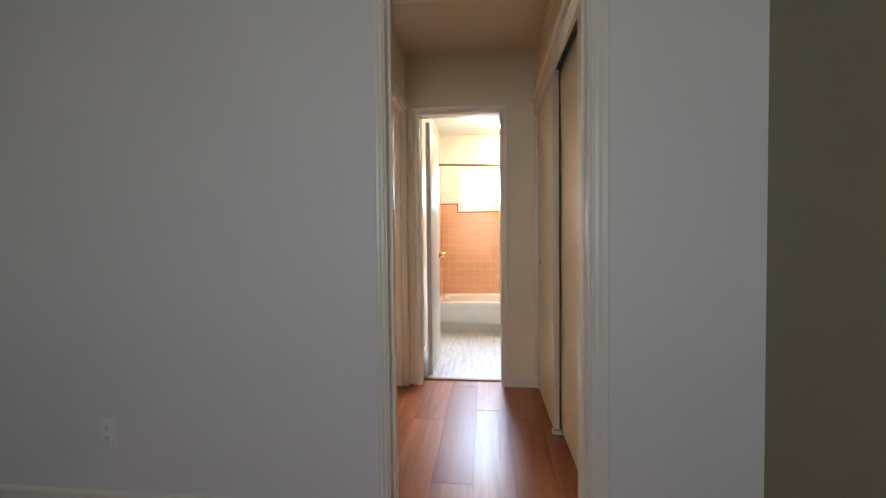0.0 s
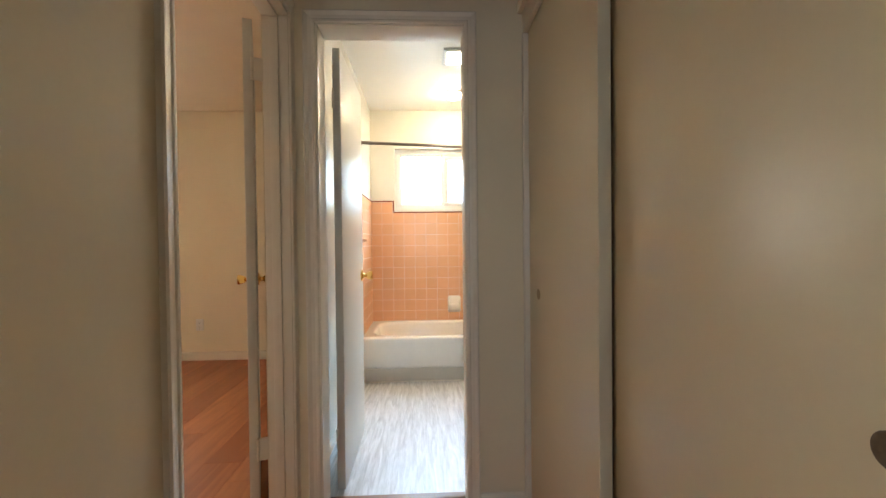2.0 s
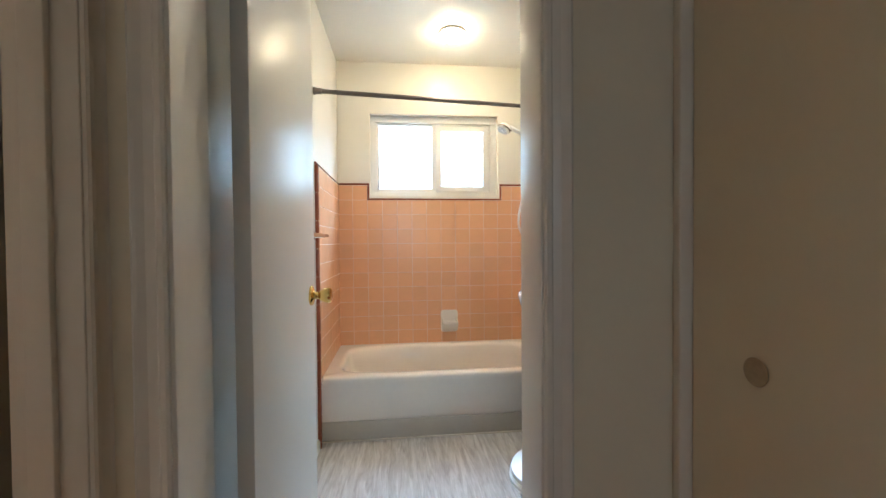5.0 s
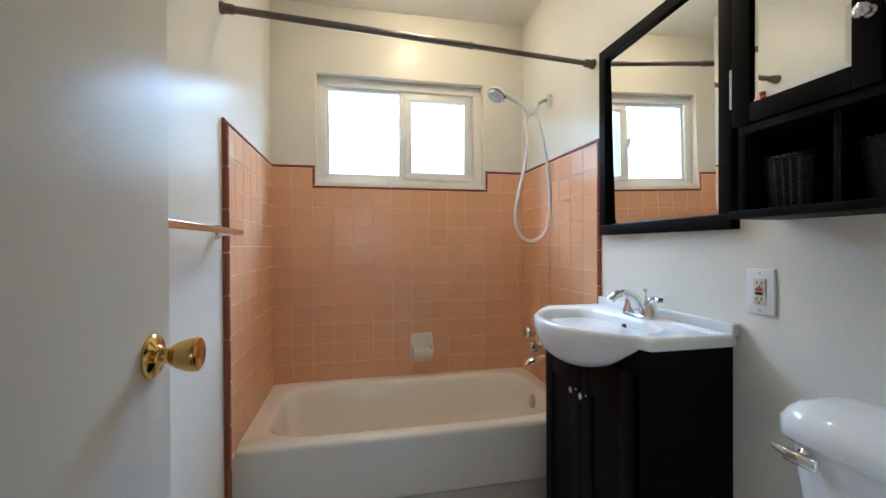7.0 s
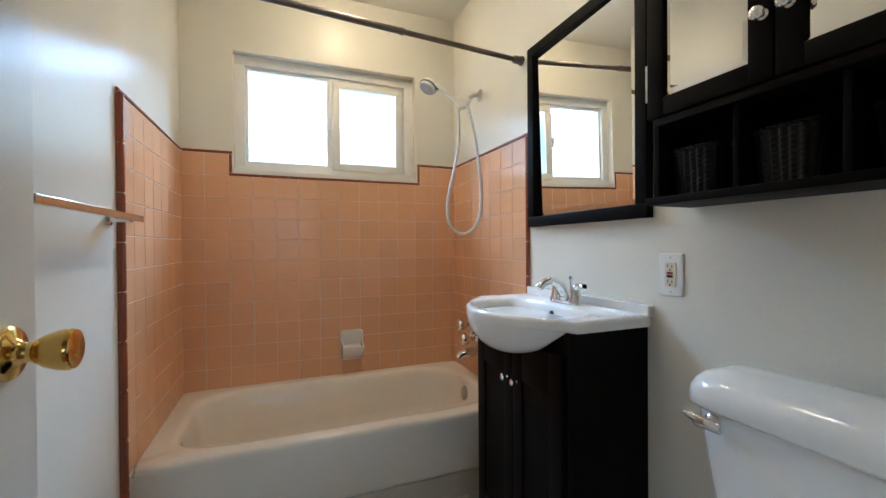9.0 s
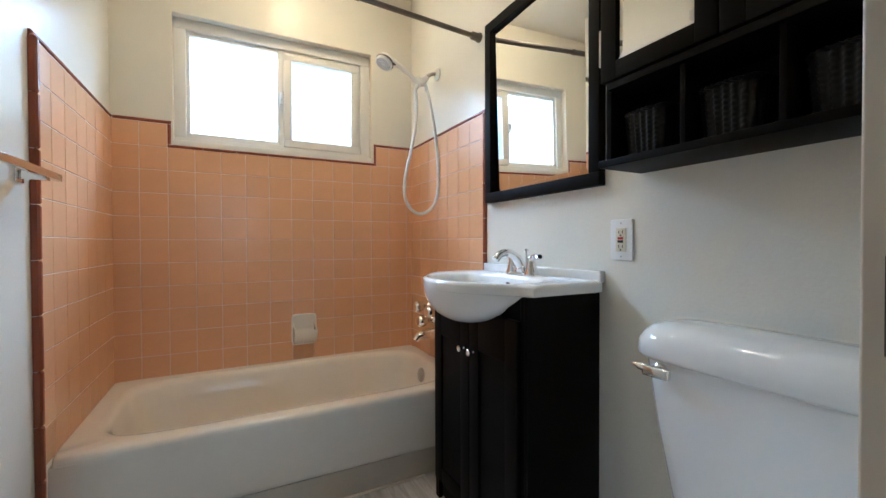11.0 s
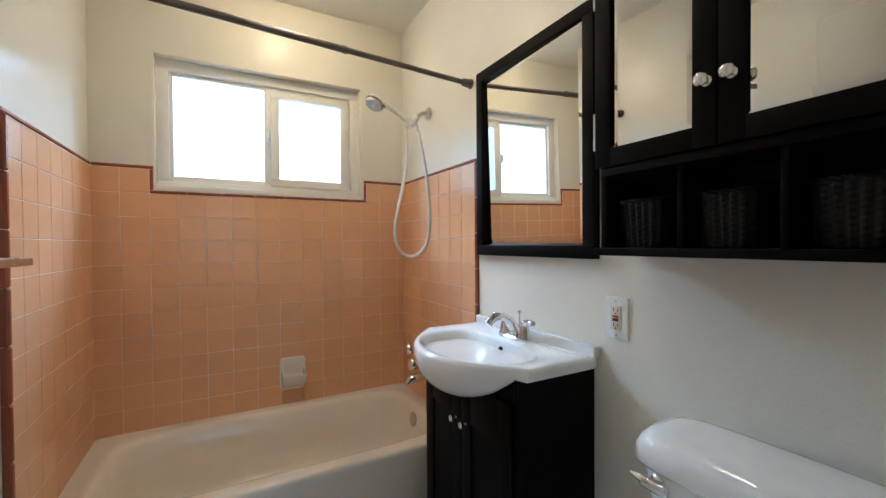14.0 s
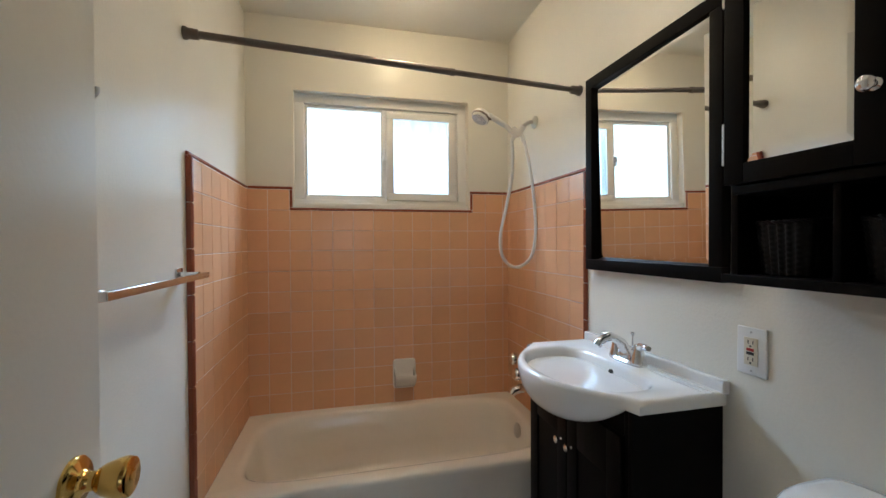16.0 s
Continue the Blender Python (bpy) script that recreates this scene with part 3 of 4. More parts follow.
boxes("latch", [(0.716, 0.733, 0.018, 0.032, 1.74, 1.80), (0.720, 0.730, 0.006, 0.02, 1.762, 1.80)], WHITEPL, window_bath, 0.003)
# reveal of the opening
t = 0.004
tagged(boxes("window_reveal", [(WIN[0], WIN[0] + t, 0.001, 0.045, WIN[2] + 0.03, WIN[3]), (WIN[1] - t, WIN[1], 0.001, 0.045, WIN[2] + 0.03, WIN[3]),
                               (WIN[0] + t, WIN[1] - t, 0.001, 0.045, WIN[3] - t, WIN[3])], TRIM), kind="structure")

# ---- bath ----
tub = thing("bathtub", (W / 2, -0.38, 0), "white enamelled built-in bathtub with a beige kick band", "bathtub")
cx, cy = 0.735, -0.372
rows = [rounded(W / 2, -0.3765, W / 2 - 0.003, 0.3745, 0.330, 40, 96), rounded(W / 2, -0.3765, W / 2 - 0.003, 0.3745, 0.352, 40, 96),
        rounded(W / 2, -0.376, W / 2 - 0.005, 0.3725, 0.363, 38, 96), rounded(W / 2, -0.374, W / 2 - 0.011, 0.366, 0.3700, 34, 96)]
for hx, hy, z, p in ((0.668, 0.318, 0.371, 7), (0.655, 0.306, 0.369, 6), (0.645, 0.297, 0.361, 5.5), (0.637, 0.289, 0.345, 5), (0.622, 0.276, 0.28, 5),
                     (0.600, 0.258, 0.18, 4.5), (0.575, 0.238, 0.11, 4), (0.535, 0.205, 0.082, 4), (0.40, 0.14, 0.072, 3), (0.1, 0.04, 0.07, 2)):
    rows.append(rounded(cx, cy, hx, hy, z, p, 96))
stack("basin", rows, ENAMEL, tub, (False, True))
bm = bmesh.new()
prof = [(-0.7495, 0.345), (-0.7495, 0.30), (-0.748, 0.20), (-0.745, 0.135), (-0.741, 0.118), (-0.736, 0.115), (-0.70, 0.115), (-0.70, 0.345)]
ends = [[bm.verts.new((x, y, z)) for y, z in prof] for x in (0.004, W - 0.004)]
for k in range(len(prof)):
    j = (k + 1) % len(prof)
    bm.faces.new((ends[0][k], ends[0][j], ends[1][j], ends[1][k]))
for e in ends:
    bm.faces.new(e)
finish("apron", bm, ENAMEL, tub, True, 50)
box("kick_band", 0.004, W - 0.004, -0.739, -0.70, 0.008, 0.114, BAND, tub, 0.002)
tagged(box("caulk_line", 0.004, 1.2, -0.751, -0.738, 0.004, 0.010, CAULK, bevel=0.002), "yellowed caulk bead along the foot of the bath", "caulk", kind="structure")
lathe("overflow_plate", (1.358, -0.36, 0.300), (-1, 0, 0.12), [(0.0, 0.037), (0.004, 0.037), (0.009, 0.030), (0.011, 0.012), (0.011, 0.001)], BRUSHED, tub)

# ---- shower and taps ----
shower = thing("hand_shower", (W, -0.371, 1.886), "white hand shower with looping hose on a steel wall arm", "shower head")
lathe("flange", (W - 0.0085, -0.371, 1.886), (-1, 0, 0), [(0, 0.032), (0.004, 0.032), (0.010, 0.024), (0.013, 0.012), (0.013, 0.001)], BRUSHED, shower)
tube("arm", spline([(W - 0.01, -0.371, 1.886), (1.425, -0.371, 1.884), (1.398, -0.373, 1.868), (1.378, -0.375, 1.845)], 6), 0.0095, BRUSHED, shower)
bm = bmesh.new()
add_tube(bm, spline([(1.386, -0.374, 1.856), (1.372, -0.376, 1.838), (1.356, -0.378, 1.822), (1.340, -0.380, 1.806)], 5), [0.016] * 6 + [0.020] * 6 + [0.015] * 4, 16)
add_tube(bm, [(1.350, -0.378, 1.815), (1.338, -0.374, 1.832), (1.328, -0.372, 1.846)], [0.017, 0.021, 0.015], 16)
add_tube(bm, [(1.366, -0.380, 1.83), (1.377, -0.386, 1.802), (1.381, -0.388, 1.780)], [0.011, 0.011, 0.010], 12)
finish("bracket", bm, WHITEPL, shower, True, 50)
tube("handle", spline([(1.322, -0.380, 1.785), (1.335, -0.378, 1.812), (1.305, -0.374, 1.845), (1.26, -0.371, 1.876), (1.215, -0.371, 1.895), (1.175, -0.371, 1.895)], 8),
     [0.010] * 8 + [0.012] * 12 + [0.014] * 12 + [0.020] * 9, WHITEPL, shower, 16)
HEAD_AT, HEAD_AXIS = Vector((1.172, -0.371, 1.912)), Vector((-0.50, -0.14, -0.85)).normalized()
lathe("head", HEAD_AT, HEAD_AXIS, [(-0.014, 0.010), (-0.008, 0.026), (0.0, 0.036), (0.010, 0.043), (0.020, 0.045)], WHITEPL, shower, 32)
lathe("ring", HEAD_AT + HEAD_AXIS * 0.020, HEAD_AXIS, [(0, 0.0465), (0.009, 0.0465)], RODMETAL, shower, 32)
tube("spray_lever", [HEAD_AT + HEAD_AXIS * 0.024 + Vector((0.030, -0.030, -0.012)), HEAD_AT + HEAD_AXIS * 0.026 + Vector((0.044, -0.036, -0.020))], [0.006, 0.004], RODMETAL, shower, 8)
lathe("face", HEAD_AT + HEAD_AXIS * 0.029, HEAD_AXIS, [(0, 0.044), (0.008, 0.043), (0.012, 0.039), (0.012, 0.001)], WHITEPL, shower, 32)
bm = bmesh.new()
across = HEAD_AXIS.orthogonal().normalized()
along = HEAD_AXIS.cross(across)
for radius, count in ((0.033, 24), (0.024, 16), (0.014, 9)):
    for k in range(count):
        a = 2 * math.pi * k / count
        p = HEAD_AT + HEAD_AXIS * 0.0405 + radius * (math.cos(a) * across + math.sin(a) * along)
        add_tube(bm, [p, p + HEAD_AXIS * 0.0025], [0.0030, 0.0022], 6)
finish("nozzles", bm, GREYPL, shower, True)
tube("hose", spline([(1.321, -0.380, 1.79), (1.326, -0.382, 1.70), (1.318, -0.384, 1.58), (1.288, -0.386, 1.44), (1.258, -0.388, 1.31), (1.262, -0.388, 1.215),
                     (1.305, -0.388, 1.155), (1.365, -0.388, 1.148), (1.425, -0.388, 1.20), (1.448, -0.388, 1.31), (1.442, -0.388, 1.47), (1.418, -0.388, 1.64), (1.385, -0.388, 1.785)], 9),
     0.0078, WHITEPL, shower, 12)


def tap(z, y, name, label):
    tp = thing(name, (W, y, z), label, "tap", "bath taps")
    lathe("escutcheon", (W - 0.0085, y, z), (-1, 0, 0), [(0, 0.026), (0.006, 0.026), (0.016, 0.015), (0.030, 0.013), (0.060, 0.012), (0.060, 0.001)], CHROME, tp)
    lathe("handle", (W - 0.066, y, z), (-1, 0, 0), [(-0.02, 0.016), (0.0, 0.030), (0.014, 0.033), (0.032, 0.031), (0.040, 0.024), (0.041, 0.001)], CHROME, tp, 10)
    return tp


tap(0.645, -0.275, "bath_tap", "faceted chrome bath tap on the tiled wall")
tap(0.640, -0.425, "bath_tap", "faceted chrome bath tap on the tiled wall")
tap(0.575, -0.320, "bath_diverter", "chrome diverter knob above the bath spout")
spout = thing("bath_spout", (W, -0.33, 0.50), "chrome bath spout below the taps", "spout")
tube("spout", [(W - 0.0085, -0.33, 0.505), (W - 0.03, -0.33, 0.505), (W - 0.08, -0.33, 0.503), (W - 0.11, -0.33, 0.495), (W - 0.125, -0.33, 0.478)],
     [0.028, 0.027, 0.024, 0.022, 0.019], CHROME, spout, 18)

# soap dish
dish = thing("soap_dish", (0.82, -0.01, 0.44), "white ceramic soap dish set in pink tiles", "soap dish")
rows = []
for i, y in ((0.0, -0.006), (0.0, -0.014), (0.003, -0.018), (0.008, -0.0195)):
    rows.append([(p[0], y, p[1]) for p in ((q[0], q[1]) for q in ((x, z) for x, z, _ in rounded(0.822, 0.521, 0.065 - i, 0.083 - i, 0.0, 9, 48)))])
stack("plate", rows, CERAMIC, dish)
bm = bmesh.new()
prof = [(-0.018, 0.446), (-0.040, 0.452), (-0.072, 0.478), (-0.086, 0.497), (-0.090, 0.520), (-0.087, 0.526), (-0.081, 0.525), (-0.078, 0.515), (-0.070, 0.508), (-0.030, 0.508),
        (-0.022, 0.516), (-0.018, 0.530)]
ends = [[bm.verts.new((x, y * f, z)) for y, z in prof] for x, f in ((0.767, 0.97), (0.772, 1.0), (0.872, 1.0), (0.877, 0.97))]
for p, q in zip(ends, ends[1:]):
    for k in range(len(prof)):
        n = (k + 1) % len(prof)
        bm.faces.new((p[k], p[n], q[n], q[k]))
bm.faces.new(ends[0]), bm.faces.new(ends[3])
finish("tray", bm, CERAMIC, dish, True, 50)
for x in (0.764, 0.871):
    bm = bmesh.new()
    side = [(-0.018, 0.450), (-0.070, 0.480), (-0.088, 0.500), (-0.089, 0.527), (-0.070, 0.530), (-0.030, 0.545), (-0.018, 0.565)]
    ends = [[bm.verts.new((u, y, z)) for y, z in side] for u in (x, x + 0.009)]
    for k in range(len(side)):
        n = (k + 1) % len(side)
        bm.faces.new((ends[0][k], ends[0][n], ends[1][n], ends[1][k]))
    bm.faces.new(ends[0]), bm.faces.new(ends[1])
    bmesh.ops.bevel(bm, geom=list(bm.edges), offset=0.002, segments=2, affect="EDGES")
    finish("tray_side", bm, CERAMIC, dish, True, 50)
dish.location.z += 0.010

# curtain rod
rod = thing("shower_rod", (W / 2, -0.79, 1.92), "dark bronze-grey tension shower rod, slightly sagging", "curtain rod")
a, b = Vector((0.001, -0.816, 1.949)), Vector((W - 0.001, -0.772, 1.900))
mid = a.lerp(b, 0.62)
tube("outer_tube", [a, mid], 0.0125, RODMETAL, rod)
tube("inner_tube", [mid, b], 0.0105, RODMETAL, rod)
tube("collar", [mid - (b - a) * 0.006, mid + (b - a) * 0.004], 0.0140, RODMETAL, rod)
for p, q in ((a, b), (b, a)):
    d = (q - p).normalized()
    tube("end_cap", [p, p + d * 0.008, p + d * 0.012, p + d * 0.042, p + d * 0.046], [0.021, 0.021, 0.0175, 0.0165, 0.0125], RODMETAL, rod, 18)

# towel bar
bar = thing("towel_bar", (0.0, -1.08, 1.17), "square chrome towel bar on the painted wall", "towel bar")
boxes("bar", [(0.058, 0.076, -1.418, -0.846, 1.160, 1.178)], CHROME, bar, 0.0015)
for y in (-1.404, -0.885):
    boxes("post", [(0.0, 0.006, y - 0.022, y + 0.022, 1.149, 1.193), (0.006, 0.060, y - 0.012, y + 0.012, 1.157, 1.181)], CHROME, bar, 0.002)

hook = thing("robe_hook", (0.0, -1.362, 1.555), "small grey metal robe hook on the painted wall", "hook")
boxes("plate", [(0.0, 0.004, -1.375, -1.349, 1.535, 1.575)], BRUSHED, hook, 0.001)
tube("prong", spline([(0.003, -1.362, 1.56), (0.022, -1.362, 1.553), (0.034, -1.362, 1.560), (0.036, -1.362, 1.572)], 4), 0.005, BRUSHED, hook, 10)

# ---- ceiling lamps ----
lamp = thing("ceiling_lamp", (0.80, -0.475, H), "lit round opal ceiling lamp", "lamp")
lathe("base", (0.80, -0.475, H), (0, 0, -1), [(0, 0.085), (0.012, 0.085), (0.014, 0.075), (0.014, 0.001)], WHITEPL, lamp)
lathe("globe", (0.80, -0.475, H - 0.014), (0, 0, -1), [(0, 0.070), (0.004, 0.072), (0.018, 0.068), (0.032, 0.050), (0.040, 0.024), (0.042, 0.001)], GLOBE, lamp)
fan = thing("ceiling_light_panel", (0.80, -1.18, H), "lit square ceiling light in a white frame", "lamp")
bm = bmesh.new()
for r in ((0.675, 0.925, -1.305, -1.275), (0.675, 0.925, -1.085, -1.055), (0.675, 0.705, -1.275, -1.085), (0.895, 0.925, -1.275, -1.085)):
    add_box(bm, *r, H - 0.018, H, 0.004)
finish("frame", bm, WHITEPL, fan, True)
box("diffuser", 0.705, 0.895, -1.275, -1.085, H - 0.014, H - 0.002, SQUARE, fan)

# ---- vanity ----
van = thing("vanity_cabinet", (1.31, -1.155, 0), "dark espresso wooden vanity with two doors, against the wall", "cabinet")
VX, VY0, VY1, VT = 1.185, -1.435, -0.878, 0.842
boxes("body", [(VX, W - 0.002, VY0, VY0 + 0.016, 0.0, VT), (VX, W - 0.002, VY1 - 0.016, VY1, 0.0, VT), (VX + 0.03, W - 0.003, VY0 + 0.016, VY1 - 0.016, 0.09, 0.106),
               (VX, VX + 0.016, VY0 + 0.016, VY0 + 0.030, 0.0, VT), (VX, VX + 0.016, VY1 - 0.030, VY1 - 0.016, 0.0, VT),
               (VX + 0.02, VX + 0.034, VY0 + 0.016, VY1 - 0.016, 0.0, 0.088), (VX + 0.004, VX + 0.018, VY0 + 0.03, VY1 - 0.03, 0.70, VT)], ESPRESSO, van, 0.0015)
ym = (VY0 + VY1) / 2


def cabinet_door(parent, x, y0, y1, z0, z1, stile, panel_mat, panel_x, top_arch=0.0):
    d = boxes("door", [(x, x + 0.018, y0, y0 + stile, z0, z1), (x, x + 0.018, y1 - stile, y1, z0, z1),
                       (x, x + 0.018, y0 + stile, y1 - stile, z0, z0 + stile), (x, x + 0.018, y0 + stile, y1 - stile, z1 - stile - top_arch, z1)], ESPRESSO, parent, 0.0015)
    box("panel", panel_x, panel_x + 0.006, y0 + stile, y1 - stile, z0 + stile, z1 - stile - top_arch, panel_mat, d)
    return d


for y0, y1, ky in ((VY0 + 0.026, ym - 0.0015, ym - 0.030), (ym + 0.0015, VY1 - 0.026, ym + 0.030)):
    d = cabinet_door(van, VX - 0.016, y0, y1, 0.095, 0.775, 0.055, ESPRESSO, VX - 0.010, 0.07)
    lathe("knob", (VX - 0.016, ky, 0.640), (-1, 0, 0), [(0, 0.006), (0.003, 0.006), (0.006, 0.004), (0.013, 0.0045), (0.017, 0.010), (0.022, 0.011), (0.025, 0.008), (0.026, 0.001)], CHROME, d)

sink = thing("vanity_sink", (1.3, -1.145, VT), "glossy white porcelain sink top with a rounded bowl front", "sink")
SY0, SY1, SX = -1.456, -0.834, W - 0.001
sc, sh = (SY0 + SY1) / 2, (SY1 - SY0) / 2
bx, by = 1.222, sc


def sink_front(y, inset=0.0):
    u = min(1.0, abs(y - sc) / sh / 0.90)
    return 1.188 - 0.150 * (1 - u * u) ** 0.95 + inset


def sink_ring(z, inset):
    """The sink's outline, pulled in by inset, as a ring round the bowl's middle."""
    out = []
    for k in range(120):
        a = 2 * math.pi * k / 120
        dx, dy = math.cos(a), math.sin(a)
        lo, hi = 0.0, 0.7
        for _ in range(26):
            m = (lo + hi) / 2
            x, y = bx + m * dx, by + m * dy
            ok = y > SY0 + inset and y < SY1 - inset and x < SX and x > sink_front(y, inset)
            lo, hi = (m, hi) if ok else (lo, m)
        out.append((bx + lo * dx, by + lo * dy, z))
    return out


def basin_ring(f, z, shift=0.0):
    """The basin's outline: rounded to the front, nearly straight along the wall side."""
    out = []
    for k in range(120):
        a = 2 * math.pi * k / 120
        c, d = math.cos(a), math.sin(a)
        p, rx = (3.6, 0.122) if c > 0 else (2.15, 0.150)
        r = (abs(c) ** p + abs(d) ** p) ** (-1 / p)
        out.append((bx + shift + rx * f * c * r, by + 0.232 * f * d * r, z))
    return out


rows = [sink_ring(VT + 0.001, 0.010), sink_ring(VT + 0.004, 0.001), sink_ring(VT + 0.024, 0.0), sink_ring(VT + 0.032, 0.003), sink_ring(VT + 0.036, 0.010), sink_ring(VT + 0.036, 0.014)]
rows += [basin_ring(f, VT + z, q) for f, z, q in ((1.03, 0.0345, 0), (1.0, 0.031, 0), (0.97, 0.022, 0), (0.95, 0.004, 0.001), (0.91, -0.024, 0.003), (0.83, -0.050, 0.007),
                                                  (0.70, -0.071, 0.014), (0.50, -0.086, 0.022), (0.30, -0.093, 0.028), (0.10, -0.096, 0.03))]
stack("top", rows, PORCELAIN, sink, (True, True), 55)
bm = bmesh.new()
sheet = []
for k in range(16):
    swing = math.pi / 2 * k / 15
    line = []
    for j in range(57):
        u = -1 + 2 * j / 56
        lip, back = 1.191 - 0.151 * (1 - u * u) ** 0.95, 1.190 - 0.024 * min(1, 3 * (1 - u * u))
        x = lip if lip >= back else back + (lip - back) * max(0.0, math.cos(swing)) ** 0.85
        line.append(bm.verts.new((x, sc + 0.895 * sh * u, VT + 0.012 - 0.120 * (1 - u * u) ** 0.9 * math.sin(swing))))
    sheet.append(line)
for p, q in zip(sheet, sheet[1:]):
    for j in range(56):
        bm.faces.new((p[j], p[j + 1], q[j + 1], q[j]))
finish("bowl", bm, PORCELAIN, sink, True, 60)
box("backsplash", W - 0.024, W - 0.001, SY0, SY1, VT + 0.030, VT + 0.066, PORCELAIN, sink, 0.006, 3)
for x in (1.395, 1.418):
    tube("ridge", spline([(x, SY0 + 0.012, VT + 0.0335), (x, SY0 + 0.06, VT + 0.0350), (x, SY0 + 0.17, VT + 0.0350), (x + 0.004, SY0 + 0.22, VT + 0.0325)], 5), 0.0045, PORCELAIN, sink, 10)
lathe("overflow_hole", (bx + 0.122 * 0.945, sc, VT + 0.004), (-1, 0, 0.1), [(-0.004, 0.0085), (0.0045, 0.0085), (0.005, 0.007), (0.005, 0.001)], DARK, sink)
lathe("drain", (1.252, sc, VT - 0.0965), (0, 0, 1), [(0, 0.022), (0.003, 0.022), (0.005, 0.016), (0.005, 0.001)], CHROME, sink)

faucet = thing("faucet", (1.395, sc, VT + 0.03), "chrome two-lever faucet with a curved spout", "faucet")
FX, FZ = 1.398, VT + 0.034
stack("base", [rounded(FX, sc, 0.027, 0.079, FZ, 3, 40), rounded(FX, sc, 0.027, 0.079, FZ + 0.006, 3, 40), rounded(FX, sc, 0.022, 0.073, FZ + 0.011, 3, 40)], CHROME, faucet)
tube("spout", spline([(FX, sc, FZ + 0.008), (FX - 0.006, sc, FZ + 0.035), (FX - 0.028, sc, FZ + 0.066), (FX - 0.062, sc, FZ + 0.082), (FX - 0.095, sc, FZ + 0.076), (FX - 0.115, sc, FZ + 0.058)], 6),
     [0.021] * 6 + [0.017] * 6 + [0.0145] * 6 + [0.013] * 6 + [0.0135] * 7, CHROME, faucet, 18)
for s in (-1, 1):
    y = sc + s * 0.052
    lathe("handle", (FX, y, FZ + 0.006), (0, 0, 1), [(0, 0.025), (0.004, 0.025), (0.020, 0.0195), (0.044, 0.015), (0.056, 0.014), (0.063, 0.009), (0.064, 0.001)], CHROME, faucet)
    tube("lever", spline([(FX, y, FZ + 0.054), (FX - 0.004, y + s * 0.022, FZ + 0.068), (FX - 0.010, y + s * 0.048, FZ + 0.068), (FX - 0.014, y + s * 0.060, FZ + 0.070)], 5),
         [0.012] * 5 + [0.010] * 5 + [0.008] * 6, CHROME, faucet, 12)
tube("lift_rod", [(FX + 0.018, sc, FZ + 0.005), (FX + 0.021, sc, FZ + 0.085)], 0.0028, CHROME, faucet, 8)
lathe("lift_knob", (FX + 0.021, sc, FZ + 0.083), (0.05, 0, 1), [(0, 0.003), (0.003, 0.007), (0.009, 0.0075), (0.012, 0.004), (0.0125, 0.001)], CHROME, faucet, 16)

# ---- mirror ----
mir = thing("wall_mirror", (W, -1.15, 1.53), "rectangular mirror in a dark espresso wood frame on the wall", "mirror")
MY0, MY1, MZ0, MZ1, MF = -1.455, -0.855, 1.160, 1.905, 0.040
boxes("frame", [(W - 0.030, W - 0.001, MY0, MY1, MZ0, MZ0 + MF), (W - 0.030, W - 0.001, MY0, MY1, MZ1 - MF, MZ1), (W - 0.030, W - 0.001, MY0, MY0 + MF, MZ0 + MF, MZ1 - MF),
                (W - 0.030, W - 0.001, MY1 - MF, MY1, MZ0 + MF, MZ1 - MF)], ESPRESSO, mir, 0.002)


def bevelled_glass(parent, x, y0, y1, z0, z1, bevel, tilt=0.0, lean=0.0):
    bm = bmesh.new()
    rings = []
    for i, d in ((0, 0.003), (bevel, 0.0), (bevel, 0.0)):
        rings.append([bm.verts.new((x + d + tilt * (y1 - y) - lean * (z - z0), y, z)) for y, z in ((y0 + i, z0 + i), (y1 - i, z0 + i), (y1 - i, z1 - i), (y0 + i, z1 - i))])
    for k in range(4):
        bm.faces.new((rings[0][k], rings[0][(k + 1) % 4], rings[1][(k + 1) % 4], rings[1][k]))
    bm.faces.new(rings[1])
    bm.verts.ensure_lookup_table()
    for v in rings[2]:
        bm.verts.remove(v)
    return finish("glass", bm, MIRROR, parent)


bevelled_glass(mir, W - 0.006, MY0 + MF, MY1 - MF, MZ0 + MF, MZ1 - MF, 0.020, -0.018, 0.015)

# ---- wall cabinet with baskets ----
CX, CY0, CY1, CZ0, CZ1 = 1.320, -2.127, -1.577, 1.177, 1.93
wc = thing("wall_cabinet", (1.39, -1.85, CZ0), "dark espresso wall cabinet with mirrored doors over open cubbies", "cabinet")
boxes("body", [(CX, W - 0.001, CY1 - 0.016, CY1, CZ0 + 0.018, CZ1), (CX, W - 0.001, CY0, CY0 + 0.016, CZ0 + 0.018, CZ1), (CX - 0.020, W - 0.001, CY0 - 0.006, CY1 + 0.006, CZ0, CZ0 + 0.018),
               (CX - 0.016, W - 0.001, CY0 + 0.016, CY1 - 0.016, 1.364, 1.382), (CX - 0.02, W - 0.001, CY0 - 0.006, CY1 + 0.006, CZ1, CZ1 + 0.02),
               (CX, W - 0.012, -1.778, -1.766, CZ0 + 0.018, 1.364), (CX, W - 0.012, -1.952, -1.940, CZ0 + 0.018, 1.364), (W - 0.010, W - 0.002, CY0 + 0.016, CY1 - 0.016, CZ0 + 0.018, CZ1)],
      ESPRESSO, wc, 0.0015)
